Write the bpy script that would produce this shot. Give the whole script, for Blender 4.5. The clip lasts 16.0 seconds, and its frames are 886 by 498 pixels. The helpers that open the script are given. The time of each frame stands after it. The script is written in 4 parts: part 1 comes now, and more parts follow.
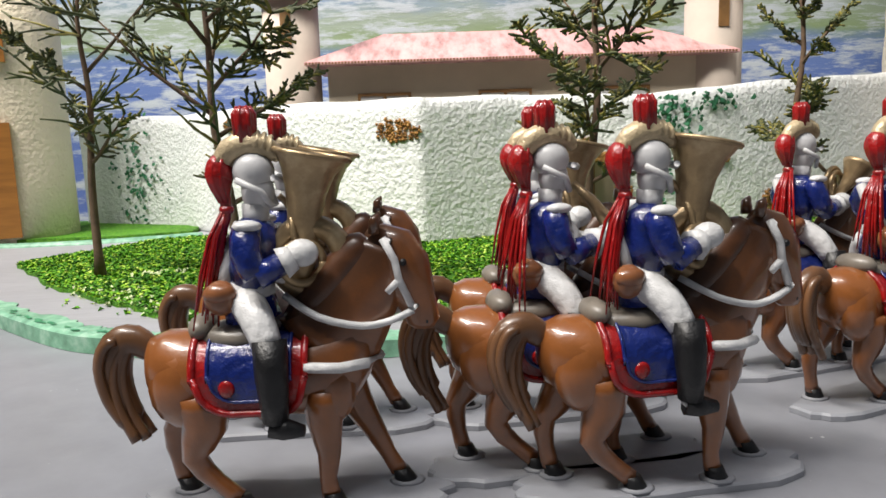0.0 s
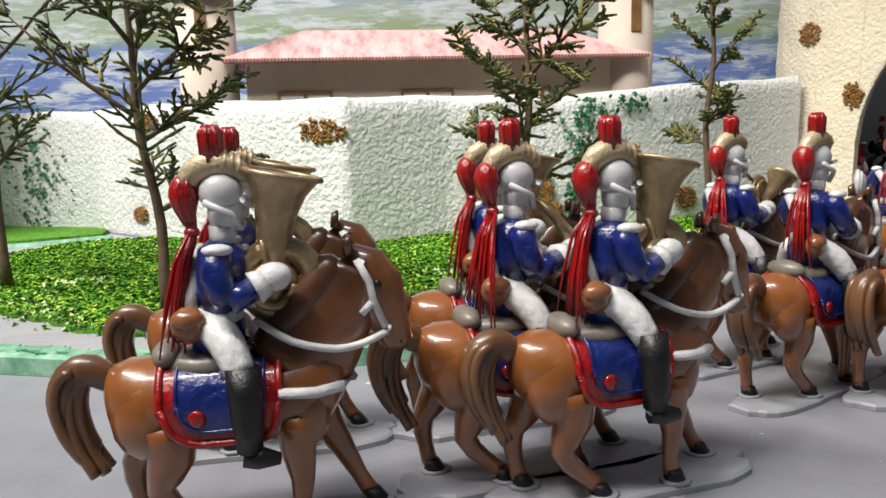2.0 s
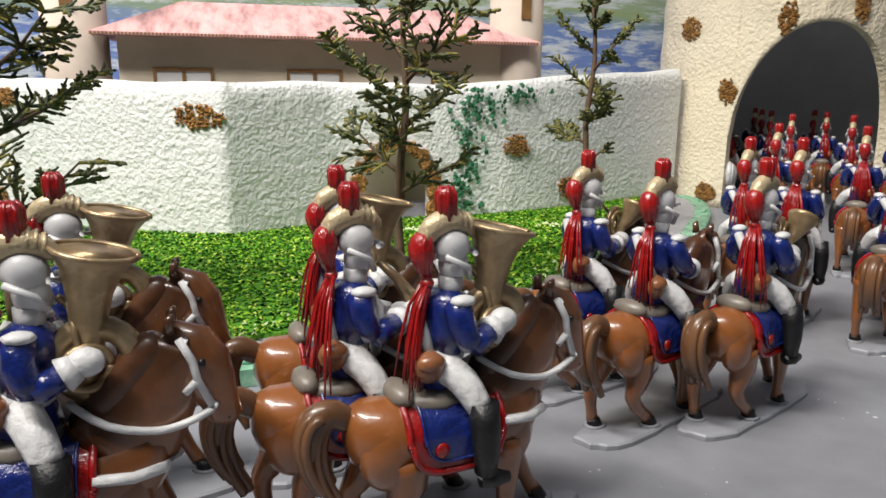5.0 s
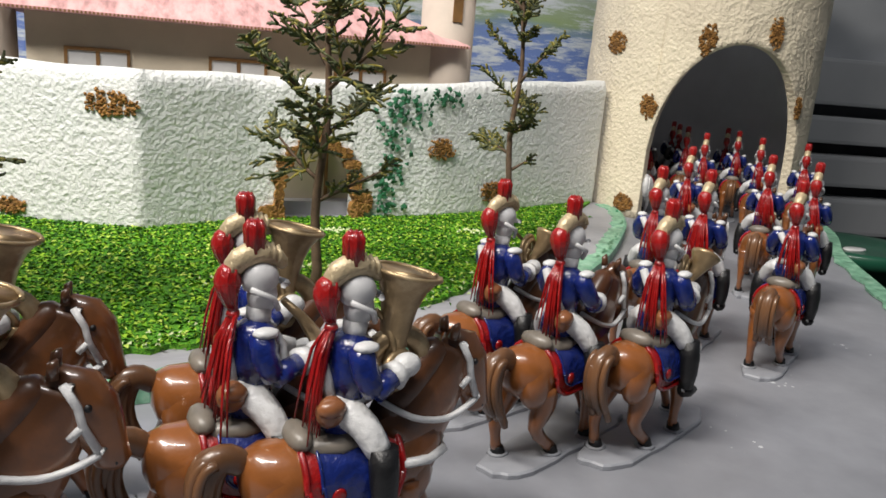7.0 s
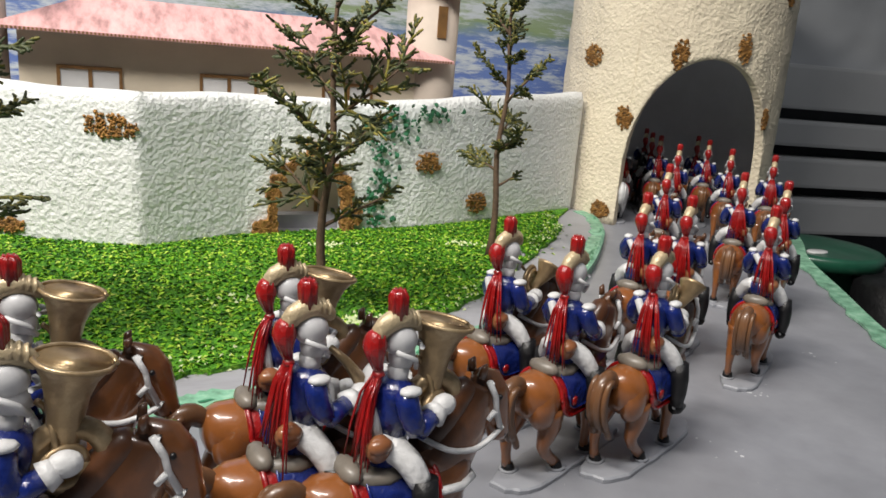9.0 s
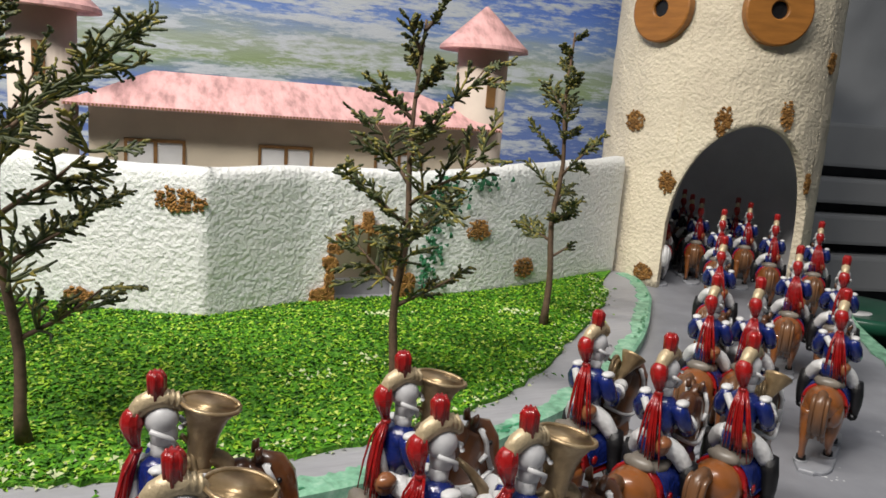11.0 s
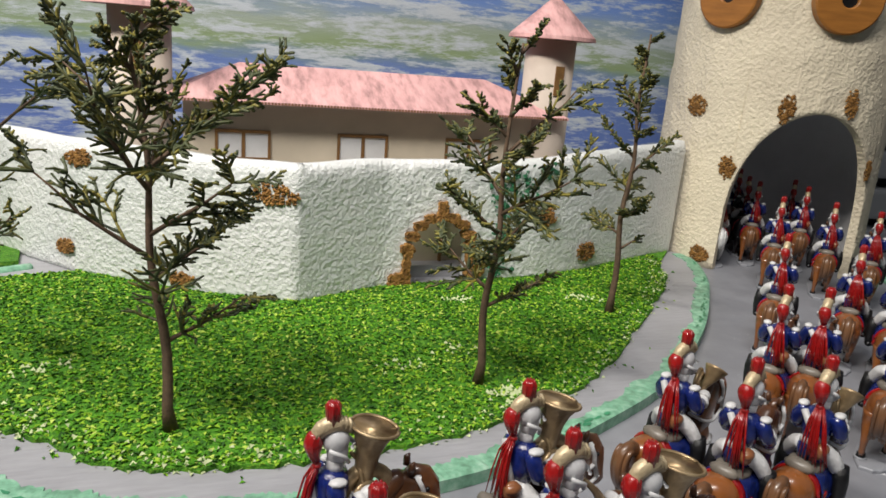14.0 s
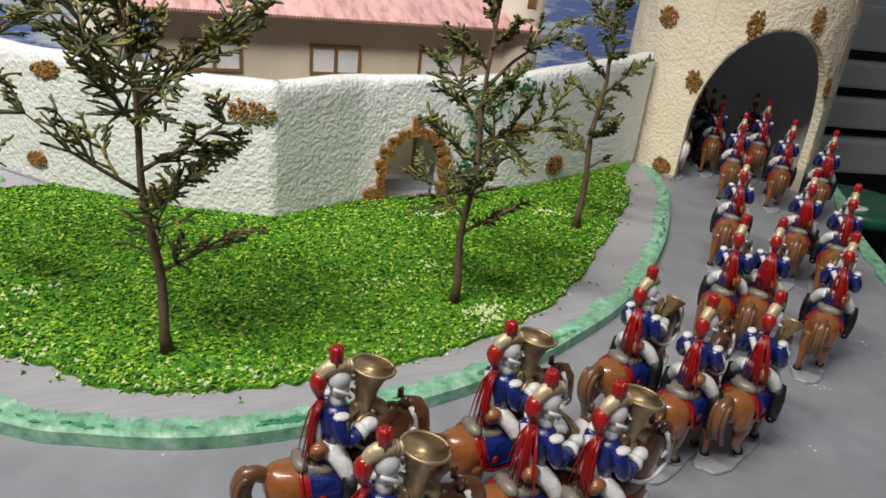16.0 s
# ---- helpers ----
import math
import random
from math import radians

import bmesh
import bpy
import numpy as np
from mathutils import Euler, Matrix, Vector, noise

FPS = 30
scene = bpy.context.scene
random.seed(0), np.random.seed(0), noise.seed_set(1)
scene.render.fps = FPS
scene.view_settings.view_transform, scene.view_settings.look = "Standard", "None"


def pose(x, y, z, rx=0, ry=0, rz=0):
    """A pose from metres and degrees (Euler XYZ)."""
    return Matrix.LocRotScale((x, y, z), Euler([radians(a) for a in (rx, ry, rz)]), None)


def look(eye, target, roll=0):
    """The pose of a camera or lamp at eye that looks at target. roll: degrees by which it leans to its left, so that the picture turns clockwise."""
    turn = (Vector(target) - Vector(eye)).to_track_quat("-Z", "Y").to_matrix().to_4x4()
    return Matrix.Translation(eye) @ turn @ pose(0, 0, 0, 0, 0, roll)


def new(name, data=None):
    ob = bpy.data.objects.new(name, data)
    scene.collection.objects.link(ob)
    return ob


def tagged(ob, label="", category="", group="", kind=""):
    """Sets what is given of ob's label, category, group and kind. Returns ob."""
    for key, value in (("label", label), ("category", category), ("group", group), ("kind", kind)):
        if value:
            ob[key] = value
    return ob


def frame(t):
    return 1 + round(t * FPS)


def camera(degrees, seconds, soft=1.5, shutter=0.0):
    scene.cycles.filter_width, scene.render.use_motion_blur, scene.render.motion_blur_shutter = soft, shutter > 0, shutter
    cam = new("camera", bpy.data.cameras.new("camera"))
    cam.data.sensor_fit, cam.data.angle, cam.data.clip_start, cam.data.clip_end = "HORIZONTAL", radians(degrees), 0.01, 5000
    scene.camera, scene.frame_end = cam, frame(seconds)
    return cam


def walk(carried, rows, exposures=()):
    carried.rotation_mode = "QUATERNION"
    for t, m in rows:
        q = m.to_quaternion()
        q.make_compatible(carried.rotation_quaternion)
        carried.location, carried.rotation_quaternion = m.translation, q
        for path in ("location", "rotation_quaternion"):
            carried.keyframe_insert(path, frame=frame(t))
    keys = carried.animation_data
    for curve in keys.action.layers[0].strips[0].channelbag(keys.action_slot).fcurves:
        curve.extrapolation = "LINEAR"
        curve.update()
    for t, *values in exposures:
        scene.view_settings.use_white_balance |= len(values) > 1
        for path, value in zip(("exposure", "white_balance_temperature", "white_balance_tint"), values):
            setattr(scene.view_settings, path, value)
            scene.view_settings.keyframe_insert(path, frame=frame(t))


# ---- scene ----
cam = camera(63.0, 16.0, soft=1.6)
PATH = [
    (0, (-0.0079, -0.0101, 0.0765), (-0.0071, 0.4843, 0.0019), -1.86),
    (0.5, (-0.0127, -0.0089, 0.0780), (0.0017, 0.4850, 0.0018), -1.80),
    (1, (-0.0169, -0.0099, 0.0791), (0.0109, 0.4830, 0.0001), -1.97),
    (1.5, (-0.0177, -0.0104, 0.0827), (0.0279, 0.4819, 0.0085), -1.92),
    (2, (-0.0210, -0.0085, 0.0823), (0.0432, 0.4806, 0.0009), -1.53),
    (2.5, (-0.0238, -0.0080, 0.0838), (0.0541, 0.4781, -0.0032), -1.36),
    (3, (-0.0207, -0.0055, 0.0856), (0.0725, 0.4768, -0.0074), -0.99),
    (3.5, (-0.0174, -0.0057, 0.0915), (0.0932, 0.4727, -0.0030), -0.42),
    (4, (-0.0128, -0.0045, 0.0965), (0.1098, 0.4710, 0.0027), -0.29),
    (4.2, (-0.0096, -0.0054, 0.0975), (0.1111, 0.4699, -0.0004), -0.22),
    (6.3, (-0.0035, -0.0038, 0.1167), (0.1526, 0.4572, 0.0022), 3.74),
    (6.5, (-0.0039, -0.0018, 0.1150), (0.1622, 0.4561, 0.0019), 3.80),
    (7, (-0.0006, -0.0028, 0.1180), (0.1739, 0.4503, -0.0017), 4.57),
    (7.5, (-0.0035, -0.0043, 0.1214), (0.1771, 0.4447, -0.0046), 4.70),
    (8, (-0.0091, -0.0087, 0.1247), (0.1789, 0.4369, -0.0020), 4.70),
    (8.5, (-0.0154, -0.0105, 0.1298), (0.1770, 0.4321, -0.0013), 4.83),
    (9, (-0.0217, -0.0111, 0.1360), (0.1734, 0.4323, 0.0121), 4.67),
    (9.2, (-0.0249, -0.0116, 0.1403), (0.1680, 0.4332, 0.0183), 4.71),
    (11.3, (-0.0508, -0.0024, 0.1538), (0.1311, 0.4540, 0.0615), 4.59),
    (11.5, (-0.0501, -0.0021, 0.1539), (0.1245, 0.4575, 0.0629), 4.27),
    (12, (-0.0523, 0.0023, 0.1607), (0.1257, 0.4617, 0.0752), 4.10),
    (12.5, (-0.0671, 0.0051, 0.1680), (0.1069, 0.4668, 0.0872), 4.23),
    (13, (-0.0752, 0.0032, 0.1712), (0.0981, 0.4633, 0.0799), 4.52),
    (13.5, (-0.0838, -0.0056, 0.1815), (0.0822, 0.4534, 0.0732), 4.28),
    (14, (-0.0890, -0.0120, 0.1865), (0.0762, 0.4410, 0.0542), 4.84),
    (14.5, (-0.0935, -0.0158, 0.1915), (0.0745, 0.4285, 0.0353), 5.66),
    (15, (-0.0999, -0.0178, 0.1993), (0.0836, 0.4146, 0.0279), 6.61),
    (15.5, (-0.1031, -0.0186, 0.2059), (0.0760, 0.4049, 0.0095), 6.07),
    (16, (-0.1042, -0.0157, 0.2117), (0.0843, 0.4006, 0.0089), 6.79),
]
walk(cam, [(t, look(e, g, r)) for t, e, g, r in PATH], [(0, 0.12), (4.0, 0.04), (6.5, -0.1), (9.2, -0.12), (11.3, -0.28), (13.0, -0.32), (14.5, -0.38), (16.0, -0.42)])

# ---- light: two ceiling tubes above the model, soft grey room round it ----
world = bpy.data.worlds.new("world")
scene.world = world
world.use_nodes = True
world.node_tree.nodes["Background"].inputs[0].default_value = (0.80, 0.88, 1.0, 1)
world.node_tree.nodes["Background"].inputs[1].default_value = 0.15


def lamp(name, eye, target, sx, sy, watts, colour, spread):
    d = bpy.data.lights.new(name, "AREA")
    d.shape, d.size, d.size_y, d.energy, d.color = "RECTANGLE", sx, sy, watts, colour
    d.spread = math.radians(spread)
    ob = new(name, d)
    ob.matrix_world = look(eye, target)
    return ob


lamp("ceiling_tube", (-0.66, 0.08, 1.10), (0.06, 0.60, 0.08), 0.7, 0.10, 5.3, (1.0, 0.94, 0.86), 72)
lamp("ceiling_tube", (-0.35, -0.3, 1.5), (-0.10, 0.5, 0.05), 0.9, 0.10, 4.4, (1.0, 0.97, 0.95), 95)
scene.view_settings.exposure = 0.0


# ---- materials ----
def node_mat(name):
    m = bpy.data.materials.new(name)
    m.use_nodes = True
    nt = m.node_tree
    return m, nt, nt.nodes["Principled BSDF"]


def noise_node(nt, scale, detail=4.0, rough=0.55, stretch=None):
    tc = nt.nodes.new("ShaderNodeTexCoord")
    mp = nt.nodes.new("ShaderNodeMapping")
    if stretch:
        mp.inputs["Scale"].default_value = stretch
    nt.links.new(tc.outputs["Object"], mp.inputs["Vector"])
    n = nt.nodes.new("ShaderNodeTexNoise")
    n.inputs["Scale"].default_value, n.inputs["Detail"].default_value, n.inputs["Roughness"].default_value = scale, detail, rough
    nt.links.new(mp.outputs[0], n.inputs["Vector"])
    return n


def ramp(nt, src, stops):
    r = nt.nodes.new("ShaderNodeValToRGB")
    while len(r.color_ramp.elements) < len(stops):
        r.color_ramp.elements.new(0.5)
    for e, (p, c) in zip(r.color_ramp.elements, stops):
        e.position, e.color = p, (*c, 1)
    nt.links.new(src, r.inputs[0])
    return r


def bump(nt, bsdf, src, strength, distance=0.001):
    b = nt.nodes.new("ShaderNodeBump")
    b.inputs["Strength"].default_value, b.inputs["Distance"].default_value = strength, distance
    nt.links.new(src, b.inputs["Height"])
    nt.links.new(b.outputs[0], bsdf.inputs["Normal"])


def paint(name, c, rough=0.4, var=0.25, scale=120, metal=0.0, bmp=0.15, dist=0.0006, coat=0.0, stretch=None, other=None):
    """Hand-painted surface: two scales of tone, small brush relief."""
    m, nt, b = node_mat(name)
    n = noise_node(nt, scale, 5, 0.6, stretch)
    lo = tuple(v * (1 - var) for v in c)
    hi = other or tuple(min(1, v * (1 + var)) for v in c)
    r = ramp(nt, n.outputs["Fac"], [(0.3, lo), (0.52, c), (0.75, hi)])
    n2 = noise_node(nt, scale * 0.15, 3, 0.5)
    mx = nt.nodes.new("ShaderNodeMix")
    mx.data_type, mx.blend_type = "RGBA", "MULTIPLY"
    mx.inputs["Factor"].default_value = 0.6
    r2 = ramp(nt, n2.outputs["Fac"], [(0.3, (0.72, 0.72, 0.72)), (0.65, (1, 1, 1))])
    nt.links.new(r.outputs[0], mx.inputs["A"])
    nt.links.new(r2.outputs[0], mx.inputs["B"])
    nt.links.new(mx.outputs["Result"], b.inputs["Base Color"])
    rr = nt.nodes.new("ShaderNodeMapRange")
    rr.inputs["To Min"].default_value, rr.inputs["To Max"].default_value = max(0.05, rough - 0.12), min(1, rough + 0.15)
    nt.links.new(n2.outputs["Fac"], rr.inputs[0])
    nt.links.new(rr.outputs[0], b.inputs["Roughness"])
    b.inputs["Metallic"].default_value = metal
    b.inputs["Coat Weight"].default_value = coat
    b.inputs["Coat Roughness"].default_value = 0.07
    bump(nt, b, n.outputs["Fac"], bmp, dist)
    return m


HORSE = paint("horse_brown", (0.25, 0.085, 0.022), 0.3, 0.25, 90, bmp=0.25, dist=0.0014, coat=0.8)
MANE = paint("mane_brown", (0.095, 0.036, 0.014), 0.35, 0.4, 160, coat=0.3)
TAIL = paint("tail_brown", (0.17, 0.08, 0.036), 0.35, 0.4, 150, coat=0.3, stretch=(1, 1, 0.2))
BLACK = paint("black_paint", (0.006, 0.006, 0.007), 0.45, 0.3, 120, bmp=0.5, dist=0.0018)
WHITE = paint("white_paint", (0.72, 0.72, 0.72), 0.4, 0.16, 150, bmp=0.6, dist=0.0018)
BLUE = paint("blue_paint", (0.009, 0.022, 0.16), 0.25, 0.4, 150, bmp=0.6, dist=0.0022, coat=0.5)
RED = paint("red_paint", (0.33, 0.008, 0.008), 0.26, 0.35, 170, bmp=0.6, dist=0.002, coat=0.4)
GOLD = paint("gold_paint", (0.42, 0.30, 0.165), 0.36, 0.35, 150, metal=0.55, bmp=0.45, dist=0.0012, other=(0.66, 0.52, 0.32))
SILVER = paint("pale_grey_paint", (0.66, 0.66, 0.67), 0.4, 0.15, 130, bmp=0.3)
LEATHER = paint("brown_leather_paint", (0.26, 0.10, 0.04), 0.3, 0.3, 130, coat=0.4)
SADDLE = paint("grey_saddle_paint", (0.20, 0.175, 0.145), 0.35, 0.25, 130)
BASE = paint("base_grey", (0.30, 0.31, 0.34), 0.5, 0.12, 90, bmp=0.3)
# dark brown brushed over the crest of the neck, fading into the body colour
nt = HORSE.node_tree
tcn = nt.nodes.new("ShaderNodeTexCoord")
dotn = nt.nodes.new("ShaderNodeVectorMath")
dotn.operation = "DOT_PRODUCT"
dotn.inputs[1].default_value = (-66.0, 0.0, 60.0)
nt.links.new(tcn.outputs["Object"], dotn.inputs[0])
cap = nt.nodes.new("ShaderNodeSeparateXYZ")
nt.links.new(tcn.outputs["Object"], cap.inputs[0])
front = nt.nodes.new("ShaderNodeMapRange")
front.inputs["From Min"].default_value, front.inputs["From Max"].default_value = 0.004, 0.012
nt.links.new(cap.outputs["X"], front.inputs[0])
edge = nt.nodes.new("ShaderNodeMapRange")
edge.inputs["From Min"].default_value, edge.inputs["From Max"].default_value = 1.15, 2.1
nz = noise_node(nt, 260, 4, 0.6)
su = nt.nodes.new("ShaderNodeMath")
su.operation = "MULTIPLY_ADD"
su.inputs[1].default_value = 0.9
nt.links.new(nz.outputs["Fac"], su.inputs[0])
nt.links.new(dotn.outputs["Value"], su.inputs[2])
nt.links.new(su.outputs[0], edge.inputs[0])
mu = nt.nodes.new("ShaderNodeMath")
mu.operation = "MULTIPLY"
nt.links.new(edge.outputs[0], mu.inputs[0])
nt.links.new(front.outputs[0], mu.inputs[1])
mxh = nt.nodes.new("ShaderNodeMix")
mxh.data_type = "RGBA"
bs = nt.nodes["Principled BSDF"]
nt.links.new(mu.outputs[0], mxh.inputs["Factor"])
nt.links.new(bs.inputs["Base Color"].links[0].from_socket, mxh.inputs["A"])
mxh.inputs["B"].default_value = (0.085, 0.034, 0.014, 1)
nt.links.new(mxh.outputs["Result"], bs.inputs["Base Color"])
CREST = paint("pale_gold_paint", (0.60, 0.48, 0.30), 0.4, 0.3, 180, metal=0.3, bmp=0.6, dist=0.0015)
FIG = [HORSE, MANE, TAIL, BLACK, WHITE, BLUE, RED, GOLD, SILVER, LEATHER, SADDLE, BASE, CREST]
FI = {m.name: i for i, m in enumerate(FIG)}
ROAD = paint("road_grey", (0.265, 0.272, 0.30), 0.42, 0.10, 60, bmp=0.2, dist=0.0004)
nt = ROAD.node_tree
spk = nt.nodes.new("ShaderNodeTexVoronoi")
spk.inputs["Scale"].default_value = 260
tcs = nt.nodes.new("ShaderNodeTexCoord")
nt.links.new(tcs.outputs["Object"], spk.inputs["Vector"])
spn = noise_node(nt, 30, 3, 0.5)
lim = nt.nodes.new("ShaderNodeMapRange")
lim.inputs["From Min"].default_value, lim.inputs["From Max"].default_value = 0.60, 0.72
lim.inputs["To Min"].default_value, lim.inputs["To Max"].default_value = 0.02, 0.26
nt.links.new(spn.outputs["Fac"], lim.inputs[0])
cmpn = nt.nodes.new("ShaderNodeMath")
cmpn.operation = "LESS_THAN"
nt.links.new(spk.outputs["Distance"], cmpn.inputs[0])
nt.links.new(lim.outputs[0], cmpn.inputs[1])
spm = nt.nodes.new("ShaderNodeMix")
spm.data_type = "RGBA"
nt.links.new(cmpn.outputs[0], spm.inputs["Factor"])
bs = nt.nodes["Principled BSDF"]
nt.links.new(bs.inputs["Base Color"].links[0].from_socket, spm.inputs["A"])
spm.inputs["B"].default_value = (0.62, 0.63, 0.65, 1)
nt.links.new(spm.outputs["Result"], bs.inputs["Base Color"])
PAVE = paint("pavement_grey", (0.34, 0.34, 0.36), 0.5, 0.10, 70, bmp=0.35, stretch=(1, 6, 1))
KERB = paint("kerb_green", (0.22, 0.47, 0.31), 0.45, 0.5, 130, bmp=0.5, dist=0.001, other=(0.45, 0.66, 0.52))
KERBD = paint("kerb_dark_green", (0.05, 0.27, 0.13), 0.45, 0.3, 60)
BARK = paint("bark", (0.12, 0.075, 0.045), 0.8, 0.4, 220, bmp=0.7)
CREAM = paint("castle_card", (0.62, 0.54, 0.42), 0.8, 0.08, 40, bmp=0.1)
PINK = paint("pink_roof", (0.64, 0.36, 0.35), 0.8, 0.5, 130, bmp=0.6, dist=0.0015, stretch=(1, 0.35, 0.35), other=(0.72, 0.45, 0.44))
TOWERC = paint("castle_tower_card", (0.55, 0.47, 0.40), 0.8, 0.12, 30)
FRAMEB = paint("brown_window_paint", (0.20, 0.10, 0.03), 0.6, 0.3, 100)
PANE = paint("painted_pane", (0.66, 0.66, 0.66), 0.6, 0.1, 60)
STONE = paint("brown_stone", (0.32, 0.155, 0.035), 0.7, 0.7, 260, bmp=1.0, dist=0.003, other=(0.50, 0.28, 0.08))
WOOD = paint("disc_wood", (0.36, 0.145, 0.028), 0.45, 0.25, 30, stretch=(1, 1, 8))
IVY = paint("ivy_paint", (0.03, 0.16, 0.075), 0.6, 0.4, 200)
ROOMW = paint("room_wall", (0.33, 0.345, 0.365), 0.8, 0.08, 6, bmp=0.5, dist=0.004)
SLAB = paint("white_board", (0.42, 0.43, 0.44), 0.5, 0.06, 10)
# dark tone: shade in the shelf gaps, also the tabletop's colour
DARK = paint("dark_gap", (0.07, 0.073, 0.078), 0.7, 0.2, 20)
GREEND = paint("green_lid", (0.012, 0.09, 0.05), 0.35, 0.2, 30, coat=0.3)


def stucco(name, c, lo, dist):
    m, nt, b = node_mat(name)
    n = noise_node(nt, 250, 5, 0.6)
    n2 = noise_node(nt, 14, 3, 0.5)
    r = ramp(nt, n2.outputs["Fac"], [(0.3, lo), (0.6, c)])
    nt.links.new(r.outputs[0], b.inputs["Base Color"])
    b.inputs["Roughness"].default_value = 0.6
    v = nt.nodes.new("ShaderNodeTexVoronoi")
    v.inputs["Scale"].default_value = 330
    tc = nt.nodes.new("ShaderNodeTexCoord")
    nt.links.new(tc.outputs["Object"], v.inputs["Vector"])
    add = nt.nodes.new("ShaderNodeMath")
    add.operation = "MULTIPLY_ADD"
    add.inputs[1].default_value = 0.25
    nt.links.new(v.outputs["Distance"], add.inputs[0])
    nt.links.new(n.outputs["Fac"], add.inputs[2])
    bump(nt, b, add.outputs[0], 0.65, dist)
    return m


STUCCO = stucco("white_stucco", (0.75, 0.76, 0.75), (0.67, 0.70, 0.69), 0.0034)
TSTUCCO = stucco("cream_stucco", (0.74, 0.66, 0.50), (0.66, 0.58, 0.44), 0.0035)
INNER = paint("tower_inside", (0.62, 0.62, 0.63), 0.8, 0.12, 20)


def grass_mat():
    m, nt, b = node_mat("grass_flock")
    n = noise_node(nt, 420, 3, 0.7)
    r = ramp(nt, n.outputs["Fac"], [(0.30, (0.030, 0.12, 0.003)), (0.5, (0.075, 0.28, 0.006)), (0.70, (0.22, 0.44, 0.03)), (0.8, (0.55, 0.62, 0.22))])
    n2 = noise_node(nt, 22, 4, 0.6)
    mx = nt.nodes.new("ShaderNodeMix")
    mx.data_type, mx.blend_type = "RGBA", "MULTIPLY"
    mx.inputs["Factor"].default_value = 0.85
    r2 = ramp(nt, n2.outputs["Fac"], [(0.3, (0.5, 0.55, 0.5)), (0.65, (1.1, 1.1, 1.0))])
    nt.links.new(r.outputs[0], mx.inputs["A"])
    nt.links.new(r2.outputs[0], mx.inputs["B"])
    nt.links.new(mx.outputs["Result"], b.inputs["Base Color"])
    b.inputs["Roughness"].default_value = 0.85
    bump(nt, b, n.outputs["Fac"], 1.0, 0.003)
    return m


GRASS = grass_mat()


def leaf_mat():
    m, nt, b = node_mat("cypress_sprig")
    g = nt.nodes.new("ShaderNodeNewGeometry")
    r = ramp(nt, g.outputs["Random Per Island"], [(0.0, (0.036, 0.050, 0.018)), (0.6, (0.070, 0.082, 0.026)), (1.0, (0.26, 0.22, 0.035))])
    nt.links.new(r.outputs[0], b.inputs["Base Color"])
    b.inputs["Roughness"].default_value = 0.6
    return m


LEAF = leaf_mat()


def tuft_mat():
    m, nt, b = node_mat("grass_tufts")
    g = nt.nodes.new("ShaderNodeNewGeometry")
    r = ramp(nt, g.outputs["Random Per Island"], [(0.0, (0.014, 0.075, 0.002)), (0.55, (0.085, 0.30, 0.003)), (0.88, (0.30, 0.50, 0.02)), (1.0, (0.50, 0.62, 0.12))])
    nt.links.new(r.outputs[0], b.inputs["Base Color"])
    b.inputs["Roughness"].default_value = 0.8
    return m


TUFT = tuft_mat()


def sky_paint():
    m, nt, b = node_mat("painted_sky")
    n = noise_node(nt, 9, 6, 0.68, (0.55, 1, 2.6))
    tc = nt.nodes.new("ShaderNodeTexCoord")
    sp = nt.nodes.new("ShaderNodeSeparateXYZ")
    nt.links.new(tc.outputs["Object"], sp.inputs[0])
    # height bands: lake blue, green hills, deep sky
    mr = nt.nodes.new("ShaderNodeMapRange")
    mr.inputs["From Min"].default_value, mr.inputs["From Max"].default_value = 0.05, 0.45
    nt.links.new(sp.outputs["Z"], mr.inputs[0])
    ad = nt.nodes.new("ShaderNodeMath")
    ad.operation = "MULTIPLY_ADD"
    ad.inputs[1].default_value, ad.inputs[2].default_value = 0.18, -0.09
    nt.links.new(n.outputs["Fac"], ad.inputs[0])
    sm = nt.nodes.new("ShaderNodeMath")
    nt.links.new(mr.outputs[0], sm.inputs[0])
    nt.links.new(ad.outputs[0], sm.inputs[1])
    band = ramp(nt, sm.outputs[0], [(0.05, (0.10, 0.16, 0.42)), (0.28, (0.12, 0.19, 0.42)), (0.33, (0.22, 0.30, 0.15)), (0.40, (0.30, 0.36, 0.30)), (0.47, (0.14, 0.24, 0.52)), (0.62, (0.06, 0.14, 0.52)), (0.9, (0.20, 0.30, 0.52))])
    n3 = noise_node(nt, 52, 8, 0.72, (0.36, 1, 1.9))
    msk = ramp(nt, n3.outputs["Fac"], [(0.475, (0, 0, 0)), (0.52, (0.5, 0.5, 0.5)), (0.585, (1, 1, 1))])
    mx = nt.nodes.new("ShaderNodeMix")
    mx.data_type = "RGBA"
    nt.links.new(msk.outputs[0], mx.inputs["Factor"])
    nt.links.new(band.outputs[0], mx.inputs["A"])
    mx.inputs["B"].default_value = (0.48, 0.53, 0.57, 1)
    nt.links.new(mx.outputs["Result"], b.inputs["Base Color"])
    b.inputs["Roughness"].default_value = 0.55
    bump(nt, b, n3.outputs["Fac"], 0.5, 0.002)
    return m


SKYP = sky_paint()

S = 0.1  # the plan below is drawn in decimetres


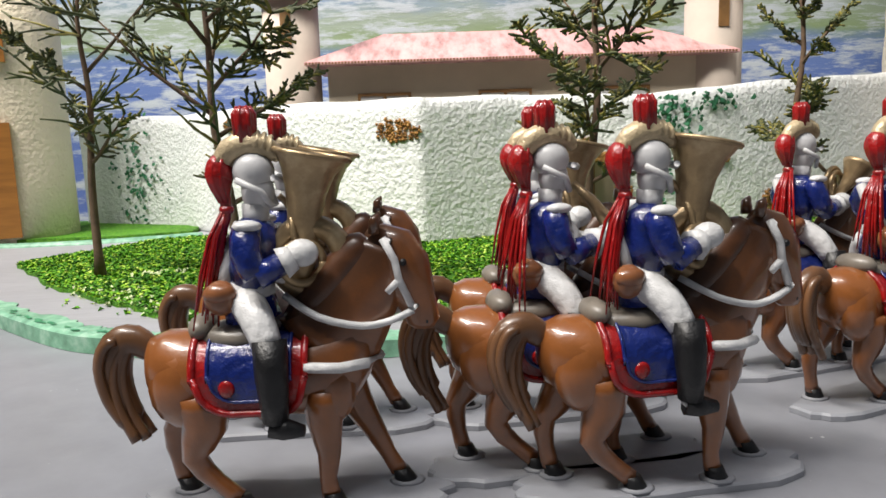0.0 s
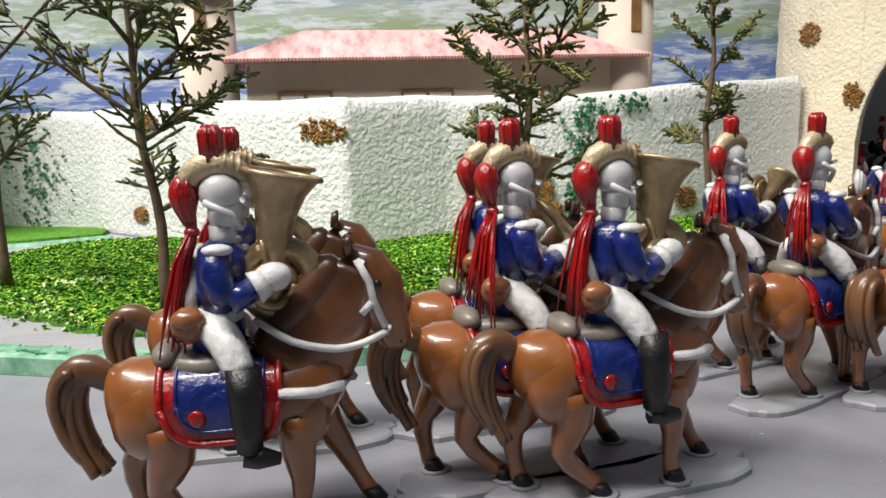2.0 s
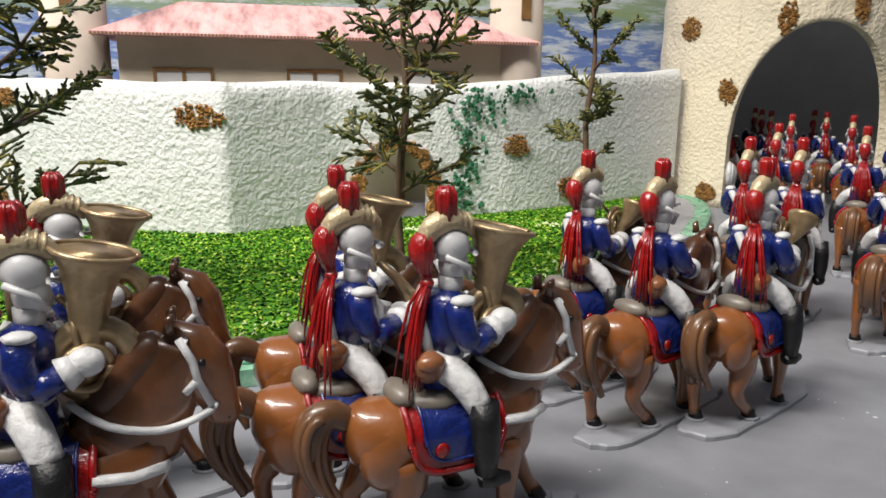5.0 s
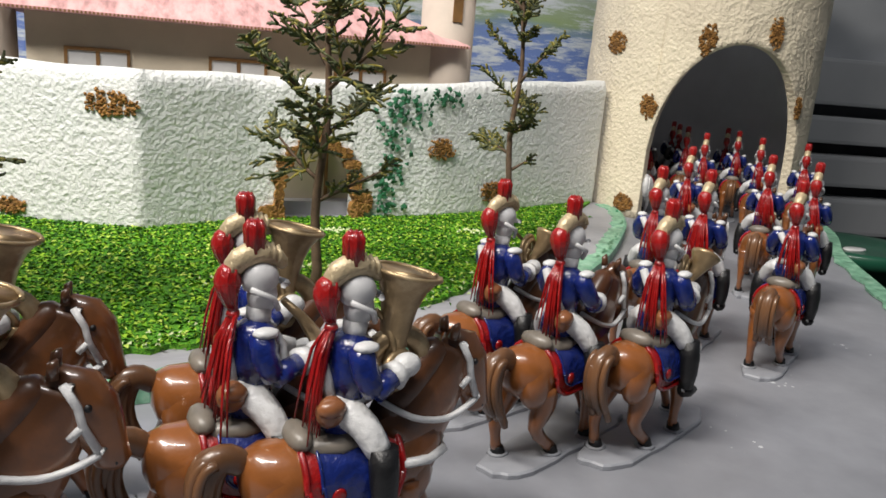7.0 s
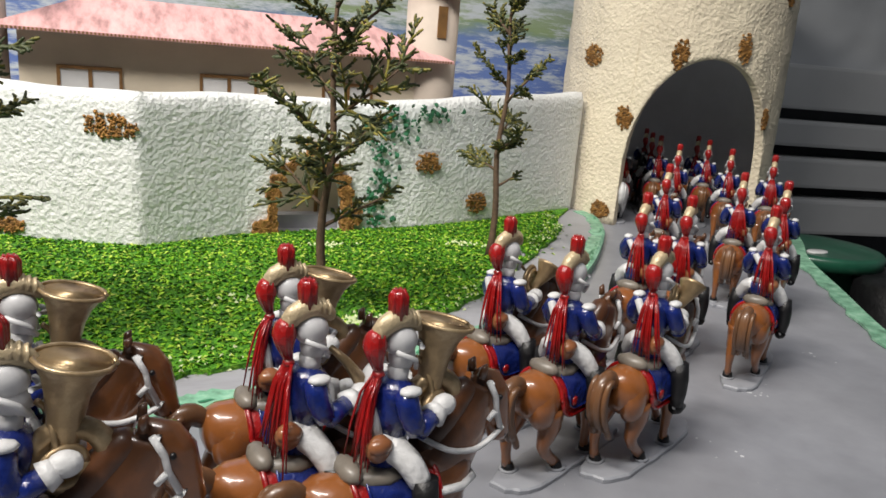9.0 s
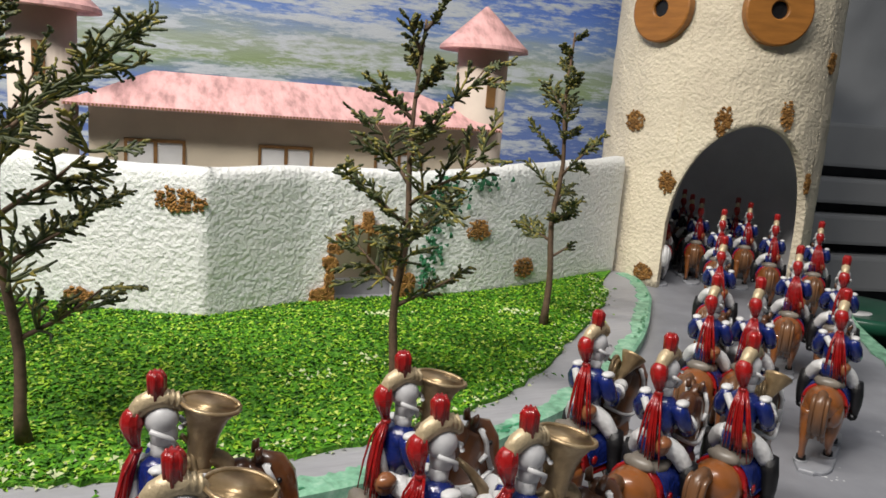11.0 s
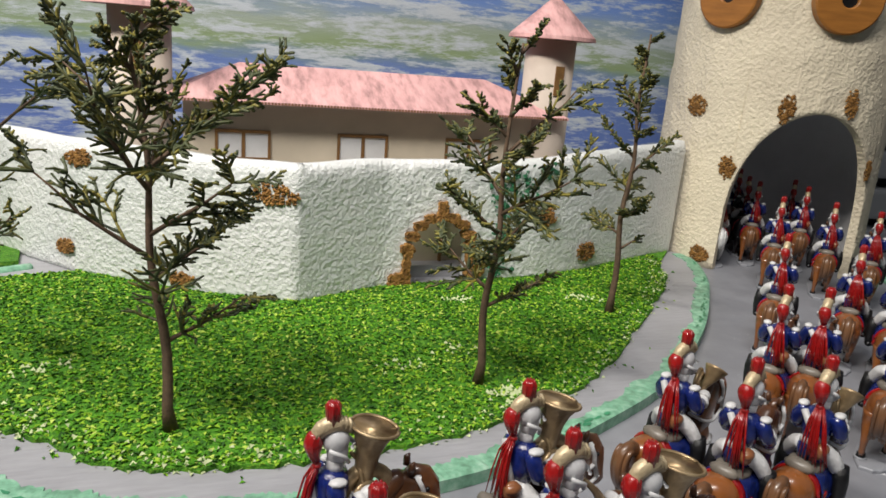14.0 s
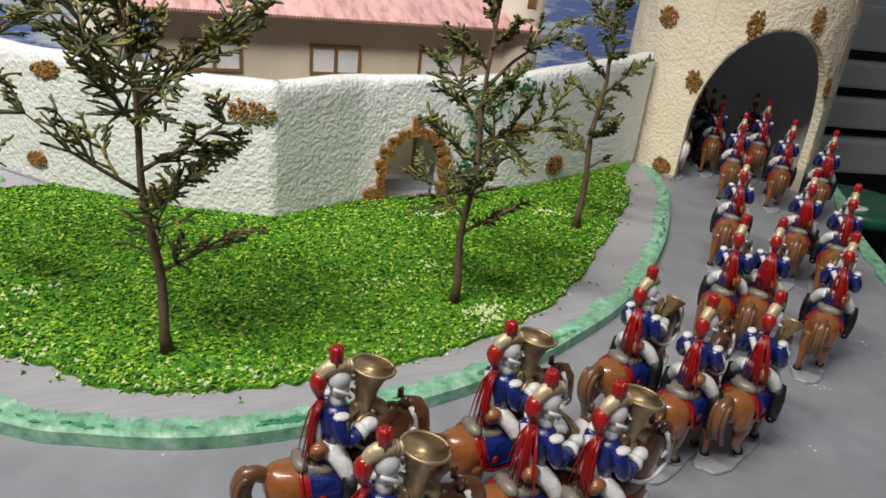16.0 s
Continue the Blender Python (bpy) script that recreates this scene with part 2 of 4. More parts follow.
# ---- mesh helpers (decimetres in, metres out) ----
def part(name, bm, material, parent=None, label="", smooth=False):
    """Links a bmesh as one mesh object, under a thing or on its own."""
    bmesh.ops.scale(bm, vec=(S, S, S), verts=bm.verts)
    me = bpy.data.meshes.new(name)
    bm.normal_update()
    bm.to_mesh(me)
    bm.free()
    for m in material if isinstance(material, list) else [material]:
        me.materials.append(m)
    if smooth:
        me.shade_smooth()
    ob = new(name, me)
    if parent:
        ob.parent = parent
    if label:
        ob["label"] = label
    return ob


def thing(name, label, category, group="", kind="", at=(0, 0, 0), rz=0):
    ob = new(name)
    ob.empty_display_size = 0.01
    ob.matrix_basis = pose(at[0] * S, at[1] * S, at[2] * S, 0, 0, rz)
    return tagged(ob, label, category, group, kind)


def box(bm, x0, x1, y0, y1, z0, z1, mi=0, bevel=0.0, m=None):
    r = bmesh.ops.create_cube(bm, size=1)
    vs = r["verts"]
    for v in vs:
        v.co = Vector((x0 + (v.co.x + 0.5) * (x1 - x0), y0 + (v.co.y + 0.5) * (y1 - y0), z0 + (v.co.z + 0.5) * (z1 - z0)))
    if m:
        bmesh.ops.transform(bm, matrix=m, verts=vs)
    fs = {f for v in vs for f in v.link_faces}
    for f in fs:
        f.material_index = mi
    if bevel:
        bmesh.ops.bevel(bm, geom=list({e for v in vs for e in v.link_edges}), offset=bevel, segments=2, affect="EDGES", profile=0.7)


def loft(bm, rings, mi=0, n=10, cap=True):
    """Rings of (centre, right, up) vectors, skinned into one tube."""
    rows = []
    for c, r, u in rings:
        c, r, u = Vector(c), Vector(r), Vector(u)
        rows.append([bm.verts.new(c + r * math.cos(2 * math.pi * k / n) + u * math.sin(2 * math.pi * k / n)) for k in range(n)])
    for a, b in zip(rows, rows[1:]):
        for k in range(n):
            f = bm.faces.new((a[k], a[(k + 1) % n], b[(k + 1) % n], b[k]))
            f.material_index, f.smooth = mi, True
    if cap:
        for row, flip in ((rows[0], True), (rows[-1], False)):
            f = bm.faces.new(row[::-1] if flip else row)
            f.material_index, f.smooth = mi, True
    return rows


def tube(bm, pts, radii, mi=0, n=8, flat=1.0):
    """A tapered tube along points; flat squeezes it sideways."""
    pts = [Vector(p) for p in pts]
    rings = []
    side = Vector((0, 1, 0))
    for i, p in enumerate(pts):
        d = (pts[min(i + 1, len(pts) - 1)] - pts[max(i - 1, 0)]).normalized()
        s = side - d * side.dot(d)
        if s.length < 0.2:
            s = Vector((1, 0, 0)) - d * d.x
        s.normalize()
        u = d.cross(s)
        r = radii[i] if isinstance(radii, (list, tuple)) else radii
        rings.append((p, s * r * flat, u * r))
    return loft(bm, rings, mi, n)


def ball(bm, c, r, mi=0, rot=None, u=10, v=8):
    m = Matrix.Translation(c) @ (rot or Matrix.Identity(4)) @ Matrix.Diagonal((*r, 1)) if not isinstance(r, (int, float)) else Matrix.Translation(c) @ Matrix.Diagonal((r, r, r, 1))
    g = bmesh.ops.create_uvsphere(bm, u_segments=u, v_segments=v, radius=1, matrix=m)
    for f in {f for w in g["verts"] for f in w.link_faces}:
        f.material_index, f.smooth = mi, True


def smooth_line(pts, steps=4):
    """Points on a smooth curve through pts."""
    out = []
    P = [Vector(p) for p in pts]
    for i in range(len(P) - 1):
        a, b, c, d = P[max(i - 1, 0)], P[i], P[i + 1], P[min(i + 2, len(P) - 1)]
        for k in range(steps):
            t = k / steps
            out.append(0.5 * ((2 * b) + (c - a) * t + (2 * a - 5 * b + 4 * c - d) * t * t + (3 * b - a - 3 * c + d) * t ** 3))
    out.append(P[-1])
    return out


# ---- the setting ----
def flat_sheet(name, outline, z0, z1, material, label, category, jitter=0.0, seed=1, kind="structure"):
    rnd = random.Random(seed)
    bm = bmesh.new()
    pts = [(x + rnd.uniform(-jitter, jitter), y + rnd.uniform(-jitter, jitter)) for x, y in outline]
    top = [bm.verts.new((x, y, z1)) for x, y in pts]
    bot = [bm.verts.new((x, y, z0)) for x, y in pts]
    bm.faces.new(top)
    n = len(pts)
    for k in range(n):
        bm.faces.new((top[k], bot[k], bot[(k + 1) % n], top[(k + 1) % n]))
    bmesh.ops.recalc_face_normals(bm, faces=bm.faces)
    return tagged(part(name, bm, material), label, category, kind=kind)


# road board: one sheet, the right edge curves in towards the gate
RIGHT = smooth_line([(3.2, -6, 0), (3.05, 0.6, 0), (3.35, 1.7, 0), (3.9, 2.6, 0), (4.4, 3.3, 0), (4.98, 4.1, 0), (5.8, 5.0, 0), (7.2, 7.2, 0)], 6)
flat_sheet("road", [(-9, -6)] + [(p.x, p.y) for p in RIGHT] + [(7.2, 9), (-9, 9)], -0.15, 0.0, ROAD, "grey painted board road with fine white specks", "road")
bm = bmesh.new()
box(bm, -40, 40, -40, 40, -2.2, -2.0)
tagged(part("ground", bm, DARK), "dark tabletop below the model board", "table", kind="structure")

# green edge of the board on the far side of the road
bm = bmesh.new()
rows = []
for i, p in enumerate(RIGHT):
    q = RIGHT[min(i + 1, len(RIGHT) - 1)] - RIGHT[max(i - 1, 0)]
    nrm = Vector((q.y, -q.x, 0)).normalized()
    a, b = p - nrm * (0.10 + 0.02 * math.sin(i * 2.3)), p + nrm * 0.02
    rows.append([bm.verts.new((a.x, a.y, 0.004)), bm.verts.new((a.x, a.y, 0.02)), bm.verts.new((b.x, b.y, 0.02)), bm.verts.new((b.x, b.y, -0.16))])
for a, b in zip(rows, rows[1:]):
    for k in range(3):
        bm.faces.new((a[k], b[k], b[k + 1], a[k + 1]))
bmesh.ops.recalc_face_normals(bm, faces=bm.faces)
tagged(part("board_edge", bm, KERB), "green painted edge of the road board", "edge", kind="structure")

# raised island: pavement slab, green kerb, grass
KERBLINE = smooth_line([(-4.6, 5.2, 0), (-3.2, 4.1, 0), (-2.45, 3.4, 0), (-1.66, 2.72, 0), (-1.3, 2.54, 0), (-0.95, 2.43, 0), (-0.6, 2.39, 0), (-0.29, 2.41, 0), (0.25, 2.48, 0), (0.67, 2.6, 0), (1.13, 2.79, 0), (1.85, 3.2, 0), (2.67, 3.93, 0), (3.34, 4.72, 0), (3.6, 5.1, 0), (3.8, 5.5, 0), (3.82, 5.75, 0)], 5)
flat_sheet("pavement", [(p.x, p.y) for p in KERBLINE] + [(3.7, 6.1), (-4.6, 7.4)], 0.0, 0.065, PAVE, "pale grey brushed pavement inside the kerb", "pavement")
bm = bmesh.new()
rnd = random.Random(4)
rows = []
FINE = smooth_line(KERBLINE, 5)
for i, p in enumerate(FINE):
    q = FINE[min(i + 1, len(FINE) - 1)] - FINE[max(i - 1, 0)]
    nrm = Vector((q.y, -q.x, 0)).normalized()
    w = 0.105 + 0.018 * math.sin(i * 0.37) * math.sin(i * 0.11) + rnd.uniform(-0.016, 0.016)
    o = p + nrm * 0.012
    c = p - nrm * 0.01
    a = p - nrm * w
    rows.append([bm.verts.new(v) for v in ((a.x, a.y, 0.062), (a.x, a.y, 0.073), (c.x, c.y, 0.075 + rnd.uniform(-0.002, 0.003)), (o.x, o.y, 0.066), (o.x, o.y, 0.002))])
for a, b in zip(rows, rows[1:]):
    for k in range(4):
        bm.faces.new((a[k], b[k], b[k + 1], a[k + 1]))
bmesh.ops.recalc_face_normals(bm, faces=bm.faces)
tagged(part("kerb", bm, KERB), "pale green painted kerb round the island", "kerb", kind="structure")

GRASSLINE = smooth_line([(-2.75, 4.4, 0), (-2.2, 3.7, 0), (-1.71, 3.23, 0), (-1.54, 3.1, 0), (-1.22, 2.82, 0), (-0.87, 2.72, 0), (-0.5, 2.69, 0), (-0.1, 2.71, 0), (0.42, 2.81, 0), (0.95, 3.01, 0), (1.5, 3.36, 0), (2.12, 3.95, 0), (2.77, 4.6, 0), (3.1, 5.0, 0), (3.3, 5.4, 0)], 6)
WALLLINE = [(-3.4, 6.7), (-2.3, 6.2), (-1.65, 5.5), (-0.85, 4.98), (-0.2, 4.7), (0.5, 4.98), (1.2, 5.05), (1.85, 5.12), (2.4, 5.28), (3.72, 5.82)]
grass_outline = [(p.x + 0.015 * math.sin(i * 5.1), p.y + 0.02 * math.sin(i * 3.7)) for i, p in enumerate(GRASSLINE)]
grass_outline += [(x, y + 0.02) for x, y in WALLLINE[:1:-1] if x > -1.8] + [(-2.2, 5.4)]
# darker brush dabs along the kerb's outer lip
bm = bmesh.new()
for i in range(30, len(FINE) - 30):
    if math.sin(i * 0.21) + math.sin(i * 0.083 + 1) + rnd.uniform(-1, 1) < 0.75:
        continue
    p, q = FINE[i], FINE[i + 1] - FINE[i - 1]
    nrm, tan = Vector((q.y, -q.x, 0)).normalized(), q.normalized()
    c = p - nrm * rnd.uniform(0.012, 0.045)
    r = [rnd.uniform(0.5, 1.3) for _ in range(7)]
    bm.faces.new([bm.verts.new(c + (tan * 0.028 * math.cos(k * 0.9) + nrm * 0.011 * math.sin(k * 0.9)) * r[k] + Vector((0, 0, 0.0788 + 0.0002 * (i % 3)))) for k in range(7)])
tagged(part("kerb_dabs", bm, KERBD), "dark green paint dabs along the kerb", "paint dabs", kind="stuff")
flat_sheet("grass_bed", grass_outline, 0.06, 0.088, GRASS, "bright green flocked grass bed on the island", "grass", kind="structure")


def inside(x, y, poly):
    hit, j = False, len(poly) - 1
    for i in range(len(poly)):
        (xi, yi), (xj, yj) = poly[i], poly[j]
        if (yi > y) != (yj > y) and x < (xj - xi) * (y - yi) / (yj - yi) + xi:
            hit = not hit
        j = i
    return hit


# flock: thousands of tiny crumbs, thinner towards the pavement
verts, faces = [], []
rnd = random.Random(11)
spots = 0
while spots < 26000:
    x, y = rnd.uniform(-2.8, 3.4), rnd.uniform(2.6, 5.9)
    edge = not inside(x, y, grass_outline)
    if edge and (rnd.random() > 0.012 or not (inside(x + 0.09, y + 0.12, grass_outline) or inside(x - 0.1, y + 0.1, grass_outline))):
        continue
    spots += 1
    z = 0.064 if edge else 0.086
    a, l, h = rnd.uniform(0, 6.28), rnd.uniform(0.010, 0.026), rnd.uniform(0.006, 0.02)
    dx, dy = math.cos(a) * l, math.sin(a) * l
    k = len(verts)
    verts += [(S * (x - dx), S * (y - dy), S * z), (S * (x + dx), S * (y + dy), S * (z + h * 0.4)), (S * (x - dy * 0.6), S * (y + dx * 0.6), S * (z + h)), (S * (x + dy * 0.4), S * (y - dx * 0.4), S * (z + h * 0.8))]
    faces += [(k, k + 1, k + 2), (k, k + 3, k + 1), (k + 1, k + 3, k + 2)]
me = bpy.data.meshes.new("grass")
me.from_pydata(verts, [], faces)
me.materials.append(TUFT)
tagged(new("grass", me), "short green flock crumbs scattered on the bed", "grass", kind="stuff")

# pale glue and bleached crumbs along the bed's front edge
PALE = paint("bleached_crumbs", (0.56, 0.64, 0.34), 0.8, 0.2, 200)
verts, faces = [], []
for _ in range(700):
    p = rnd.choice(GRASSLINE[8:])
    q = GRASSLINE[min(GRASSLINE.index(p) + 1, len(GRASSLINE) - 1)]
    c = p.lerp(q, rnd.random())
    ins = abs(rnd.gauss(0, 0.10)) - 0.02
    x, y, l = c.x - 0.25 * ins * (1 if c.x > 0.3 else -0.4) + rnd.gauss(0, 0.02), c.y + ins, rnd.uniform(0.006, 0.017)
    z = 0.092 if inside(x, y, grass_outline) else 0.067
    a = rnd.uniform(0, 6.28)
    dx, dy = math.cos(a) * l, math.sin(a) * l
    k = len(verts)
    verts += [(S * (x - dx), S * (y - dy), S * z), (S * (x + dx), S * (y + dy), S * (z + 0.004)), (S * (x - dy), S * (y + dx), S * (z + 0.012))]
    faces.append((k, k + 1, k + 2))
for cx, cy, n in ((0.25, 3.55, 14), (0.62, 3.75, 12), (1.0, 4.6, 26), (2.0, 4.55, 22), (0.75, 3.12, 70), (-1.6, 3.8, 20)):
    for _ in range(n):
        x, y, l, z = cx + rnd.gauss(0, 0.07), cy + rnd.gauss(0, 0.05), rnd.uniform(0.006, 0.016), 0.096
        k = len(verts)
        verts += [(S * (x - l), S * y, S * z), (S * (x + l), S * (y - l * 0.5), S * z), (S * x, S * (y + l), S * (z + 0.012))]
        faces.append((k, k + 1, k + 2))
me = bpy.data.meshes.new("bleached_crumbs")
me.from_pydata(verts, [], faces)
me.materials.append(PALE)
tagged(new("bleached_crumbs", me), "pale bleached flock crumbs along the grass edge", "grass", kind="stuff")

# back strip of lawn with its own kerb beyond the side lane
flat_sheet("lawn_strip", [(-5.5, 5.95), (-3.6, 5.5), (-2.6, 5.55), (-2.1, 5.75), (-2.2, 6.45), (-3.4, 6.85), (-5.5, 7.2)], 0.06, 0.10, GRASS, "narrow green lawn strip along the wall foot", "grass")
bm = bmesh.new()
tube(bm, smooth_line([(-5.5, 5.82, 0.05), (-3.7, 5.36, 0.05), (-2.7, 5.4, 0.05), (-2.0, 5.68, 0.05)], 5), 0.05, 0, 6)
tagged(part("back_kerb", bm, KERB, smooth=True), "pale green kerb along the lawn strip", "kerb", kind="structure")


# ---- white garden wall, in one run with its arched doorway ----
def wall_point(s):
    run = 0
    for (x0, y0), (x1, y1) in zip(WALLLINE, WALLLINE[1:]):
        d = math.hypot(x1 - x0, y1 - y0)
        if s <= run + d or (x1, y1) == WALLLINE[-1]:
            t = (s - run) / d
            return Vector((x0 + (x1 - x0) * t, y0 + (y1 - y0) * t, 0)), Vector((y1 - y0, -(x1 - x0), 0)) / d
        run += d


WLEN = sum(math.hypot(b[0] - a[0], b[1] - a[1]) for a, b in zip(WALLLINE, WALLLINE[1:]))
s_door = sum(math.hypot(b[0] - a[0], b[1] - a[1]) for a, b in zip(WALLLINE[:6], WALLLINE[1:6])) + 0.46
DOORW, DOORH = 0.27, 0.60


def door_z(s):
    d = abs(s - s_door)
    return 0.0 if d >= DOORW else 0.30 + (DOORH - 0.30) * math.sqrt(max(0, 1 - (d / DOORW) ** 2)) if d < DOORW else 0.0


cols = sorted(set([i * 0.045 for i in range(int(WLEN / 0.045) + 1)] + [WLEN, s_door - DOORW - 0.001, s_door - DOORW + 0.001, s_door + DOORW - 0.001, s_door + DOORW + 0.001] + [s_door - DOORW + DOORW * 2 * k / 20 for k in range(1, 20)]))
bm = bmesh.new()
NZ = 22
grid = []
for s in cols:
    p, nrm = wall_point(s)
    z0, z1 = max(0.06, door_z(s)), 1.05 + 0.15 * max(0.0, (p.x - 1.4) / 2.3) + 0.006 * math.sin(s * 3.1) + 0.004 * math.sin(s * 9)
    fr, bk = [], []
    for k in range(NZ + 1):
        z = z0 + (z1 - z0) * k / NZ
        q = Vector((p.x * 5.5, p.y * 5.5, z * 5.5))
        bul = 0.008 * noise.noise(q * 0.35) + 0.004 * noise.noise(q * 2.6) + 0.003 * noise.noise(q * 5.5)
        rnd_top = 0.03 if k == NZ else 0.008 if k == NZ - 1 else 0
        fr.append(bm.verts.new(p + nrm * (bul - rnd_top) + Vector((0, 0, z))))
        bk.append(bm.verts.new(p - nrm * (0.14 - rnd_top) + Vector((0, 0, z))))
    grid.append((fr, bk))
for (f0, b0), (f1, b1) in zip(grid, grid[1:]):
    for k in range(NZ):
        bm.faces.new((f0[k], f1[k], f1[k + 1], f0[k + 1])).smooth = True
        bm.faces.new((b1[k], b0[k], b0[k + 1], b1[k + 1])).smooth = True
    bm.faces.new((f0[NZ], f1[NZ], b1[NZ], b0[NZ])).smooth = True
    bm.faces.new((f1[0], f0[0], b0[0], b1[0]))
for f, b in (grid[0], grid[-1]):
    bm.faces.new([*f, *b[::-1]])
bmesh.ops.recalc_face_normals(bm, faces=bm.faces)
tagged(part("wall_garden", bm, STUCCO), "rough white stucco garden wall with an arched doorway", "wall", kind="structure")


def blotch(name, centre, nrm, w, h, material, label, seed, thick=0.008, rag=0.22, kind="thing"):
    """A ragged slab of stone showing on a wall."""
    rnd = random.Random(seed)
    nrm = Vector(nrm).normalized()
    up = Vector((0, 0, 1))
    sd = up.cross(nrm).normalized()
    bm = bmesh.new()
    n = 60
    ring, inner = [], []
    ph = [rnd.uniform(0, 6.3) for _ in range(4)]
    for k in range(n):
        a = 2 * math.pi * k / n
        r = 1 + rag * (0.45 * math.sin(2 * a + ph[0]) + 0.4 * math.sin(5 * a + ph[1]) + 0.35 * math.sin(9 * a + ph[2]) + rnd.uniform(-0.3, 0.3))
        cx, cz = max(-1, min(1, 1.1 * math.cos(a))) * w / 2 * r, max(-1, min(1, 1.15 * math.sin(a))) * h / 2 * r
        base = Vector(centre) + sd * cx + up * cz
        ring.append(bm.verts.new(base - nrm * 0.04))
        inner.append(bm.verts.new(base * 0.1 + (Vector(centre) + sd * cx * 0.96 + up * cz * 0.96) * 0.9 + nrm * thick * rnd.uniform(0.6, 1.2)))
    mid = bm.verts.new(Vector(centre) + nrm * thick)
    for k in range(n):
        j = (k + 1) % n
        bm.faces.new((ring[k], ring[j], inner[j], inner[k]))
        bm.faces.new((inner[k], inner[j], mid))
    bmesh.ops.recalc_face_normals(bm, faces=bm.faces)
    return bm


def dabs(centre, nrm, w, h, seed, radius=0.0):
    """Ragged stippled patch of brown stone colour, many small chips."""
    rnd = random.Random(seed)
    nrm = Vector(nrm).normalized()
    up = Vector((0, 0, 1))
    sd = up.cross(nrm).normalized()
    bm = bmesh.new()
    tilt = rnd.uniform(-0.35, 0.35)
    for i in range(320):
        u, v = rnd.uniform(-1, 1), rnd.uniform(-1, 1)
        if rnd.random() < (u * u + v * v) ** 1.5 * 0.8:
            continue
        cx, cz = (u + tilt * v * 0.5) * w / 2, v * h / 2
        c = Vector(centre) + sd * cx + up * cz + nrm * (rnd.uniform(0.010, 0.018) - (cx * cx / 2 / radius if radius else 0))
        r, a0 = rnd.uniform(0.007, 0.017), rnd.uniform(0, 6)
        ring = [bm.verts.new(c + (sd * math.cos(a0 + k * 1.05) + up * math.sin(a0 + k * 1.05)) * r * rnd.uniform(0.6, 1.3) - nrm * 0.014) for k in range(6)]
        mid = bm.verts.new(c)
        for k in range(6):
            bm.faces.new((ring[k], ring[(k + 1) % 6], mid))
    return bm


def wall_patch(s, z, w, h, seed):
    p, nrm = wall_point(s)
    bm = dabs(p + Vector((0, 0, z)) + nrm * 0.010, nrm, w, h, seed)
    tagged(part("stone_patch", bm, STONE), "ragged brown stone patch showing through the white stucco", "stone patch", "stone patches on the wall")


def s_of(x):
    run = 0
    for (x0, y0), (x1, y1) in zip(WALLLINE, WALLLINE[1:]):
        d = math.hypot(x1 - x0, y1 - y0)
        if x0 <= x <= x1:
            return run + d * (x - x0) / (x1 - x0)
        run += d
    return run


for x, z, w, h, sd in ((-0.34, 0.83, 0.34, 0.17, 1), (-1.62, 0.93, 0.22, 0.13, 2), (1.9, 0.60, 0.26, 0.17, 3), (2.42, 0.25, 0.26, 0.17, 4), (-1.75, 0.25, 0.2, 0.12, 5), (-0.95, 0.16, 0.22, 0.1, 6)):
    wall_patch(s_of(x), z, w, h, sd)

# rough brown stones round the doorway
door = thing("doorway_surround", "rough brown stones framing the arched doorway", "door frame")
k = 0
stones = [(-DOORW - 0.02, 0.12, 0.10, 0.16), (-DOORW - 0.09, 0.13, 0.13, 0.11), (-DOORW - 0.01, 0.24, 0.07, 0.13), (-DOORW - 0.005, 0.36, 0.09, 0.12), (DOORW + 0.02, 0.13, 0.10, 0.17), (DOORW + 0.08, 0.2, 0.12, 0.14), (DOORW + 0.01, 0.28, 0.08, 0.13), (DOORW + 0.0, 0.38, 0.08, 0.11)]
for i in range(9):
    a = math.pi * (i + 0.5) / 9
    stones.append((-(DOORW + 0.01) * math.cos(a), 0.32 + (DOORH - 0.29) * math.sin(a), 0.12, 0.075))
stones.append((0.0, DOORH + 0.09, 0.09, 0.11))
for ds, z, w, h in stones:
    p, nrm = wall_point(s_door + ds)
    k += 1
    part("stone", blotch("stone", p + Vector((0, 0, z)) + nrm * 0.01, nrm, w, h, STONE, "", 20 + k, 0.026, 0.13), STONE, door)

# the closed board and mullion standing behind the doorway
p, nrm = wall_point(s_door)
screen = thing("door_screen", "cream board with a dark mullion behind the doorway", "door")
bm = bmesh.new()
box(bm, p.x - 0.5, p.x + 0.5, p.y + 0.32, p.y + 0.36, 0.17, 0.8)
part("panel", bm, CREAM, screen)
bm = bmesh.new()
box(bm, p.x + 0.10, p.x + 0.125, p.y + 0.295, p.y + 0.317, 0.17, 0.8)
part("mullion", bm, FRAMEB, screen)
bm = bmesh.new()
box(bm, p.x - 0.5, p.x + 0.5, p.y + 0.2, p.y + 0.40, 0.02, 0.168)
part("step", bm, PAVE, screen)


def ivy(name, spots, seed, label):
    rnd = random.Random(seed)
    bm = bmesh.new()
    for p, nrm, w, h, n in spots:
        sd = Vector((0, 0, 1)).cross(nrm).normalized()
        for _ in range(n):
            c = p + sd * rnd.gauss(0, w) + Vector((0, 0, rnd.gauss(0, h))) + nrm * 0.014
            a = rnd.uniform(0, 6.3)
            r = rnd.uniform(0.012, 0.03)
            vs = [bm.verts.new(c + sd * r * math.cos(a + q) * g + Vector((0, 0, 1)) * r * math.sin(a + q) * g + nrm * 0.012 * (q % 2)) for q, g in ((0, 1.2), (1.2, 0.6), (2.4, 1), (3.6, 0.6), (5, 0.9))]
            bm.faces.new(vs)
    tagged(part(name, bm, IVY), label, "ivy")


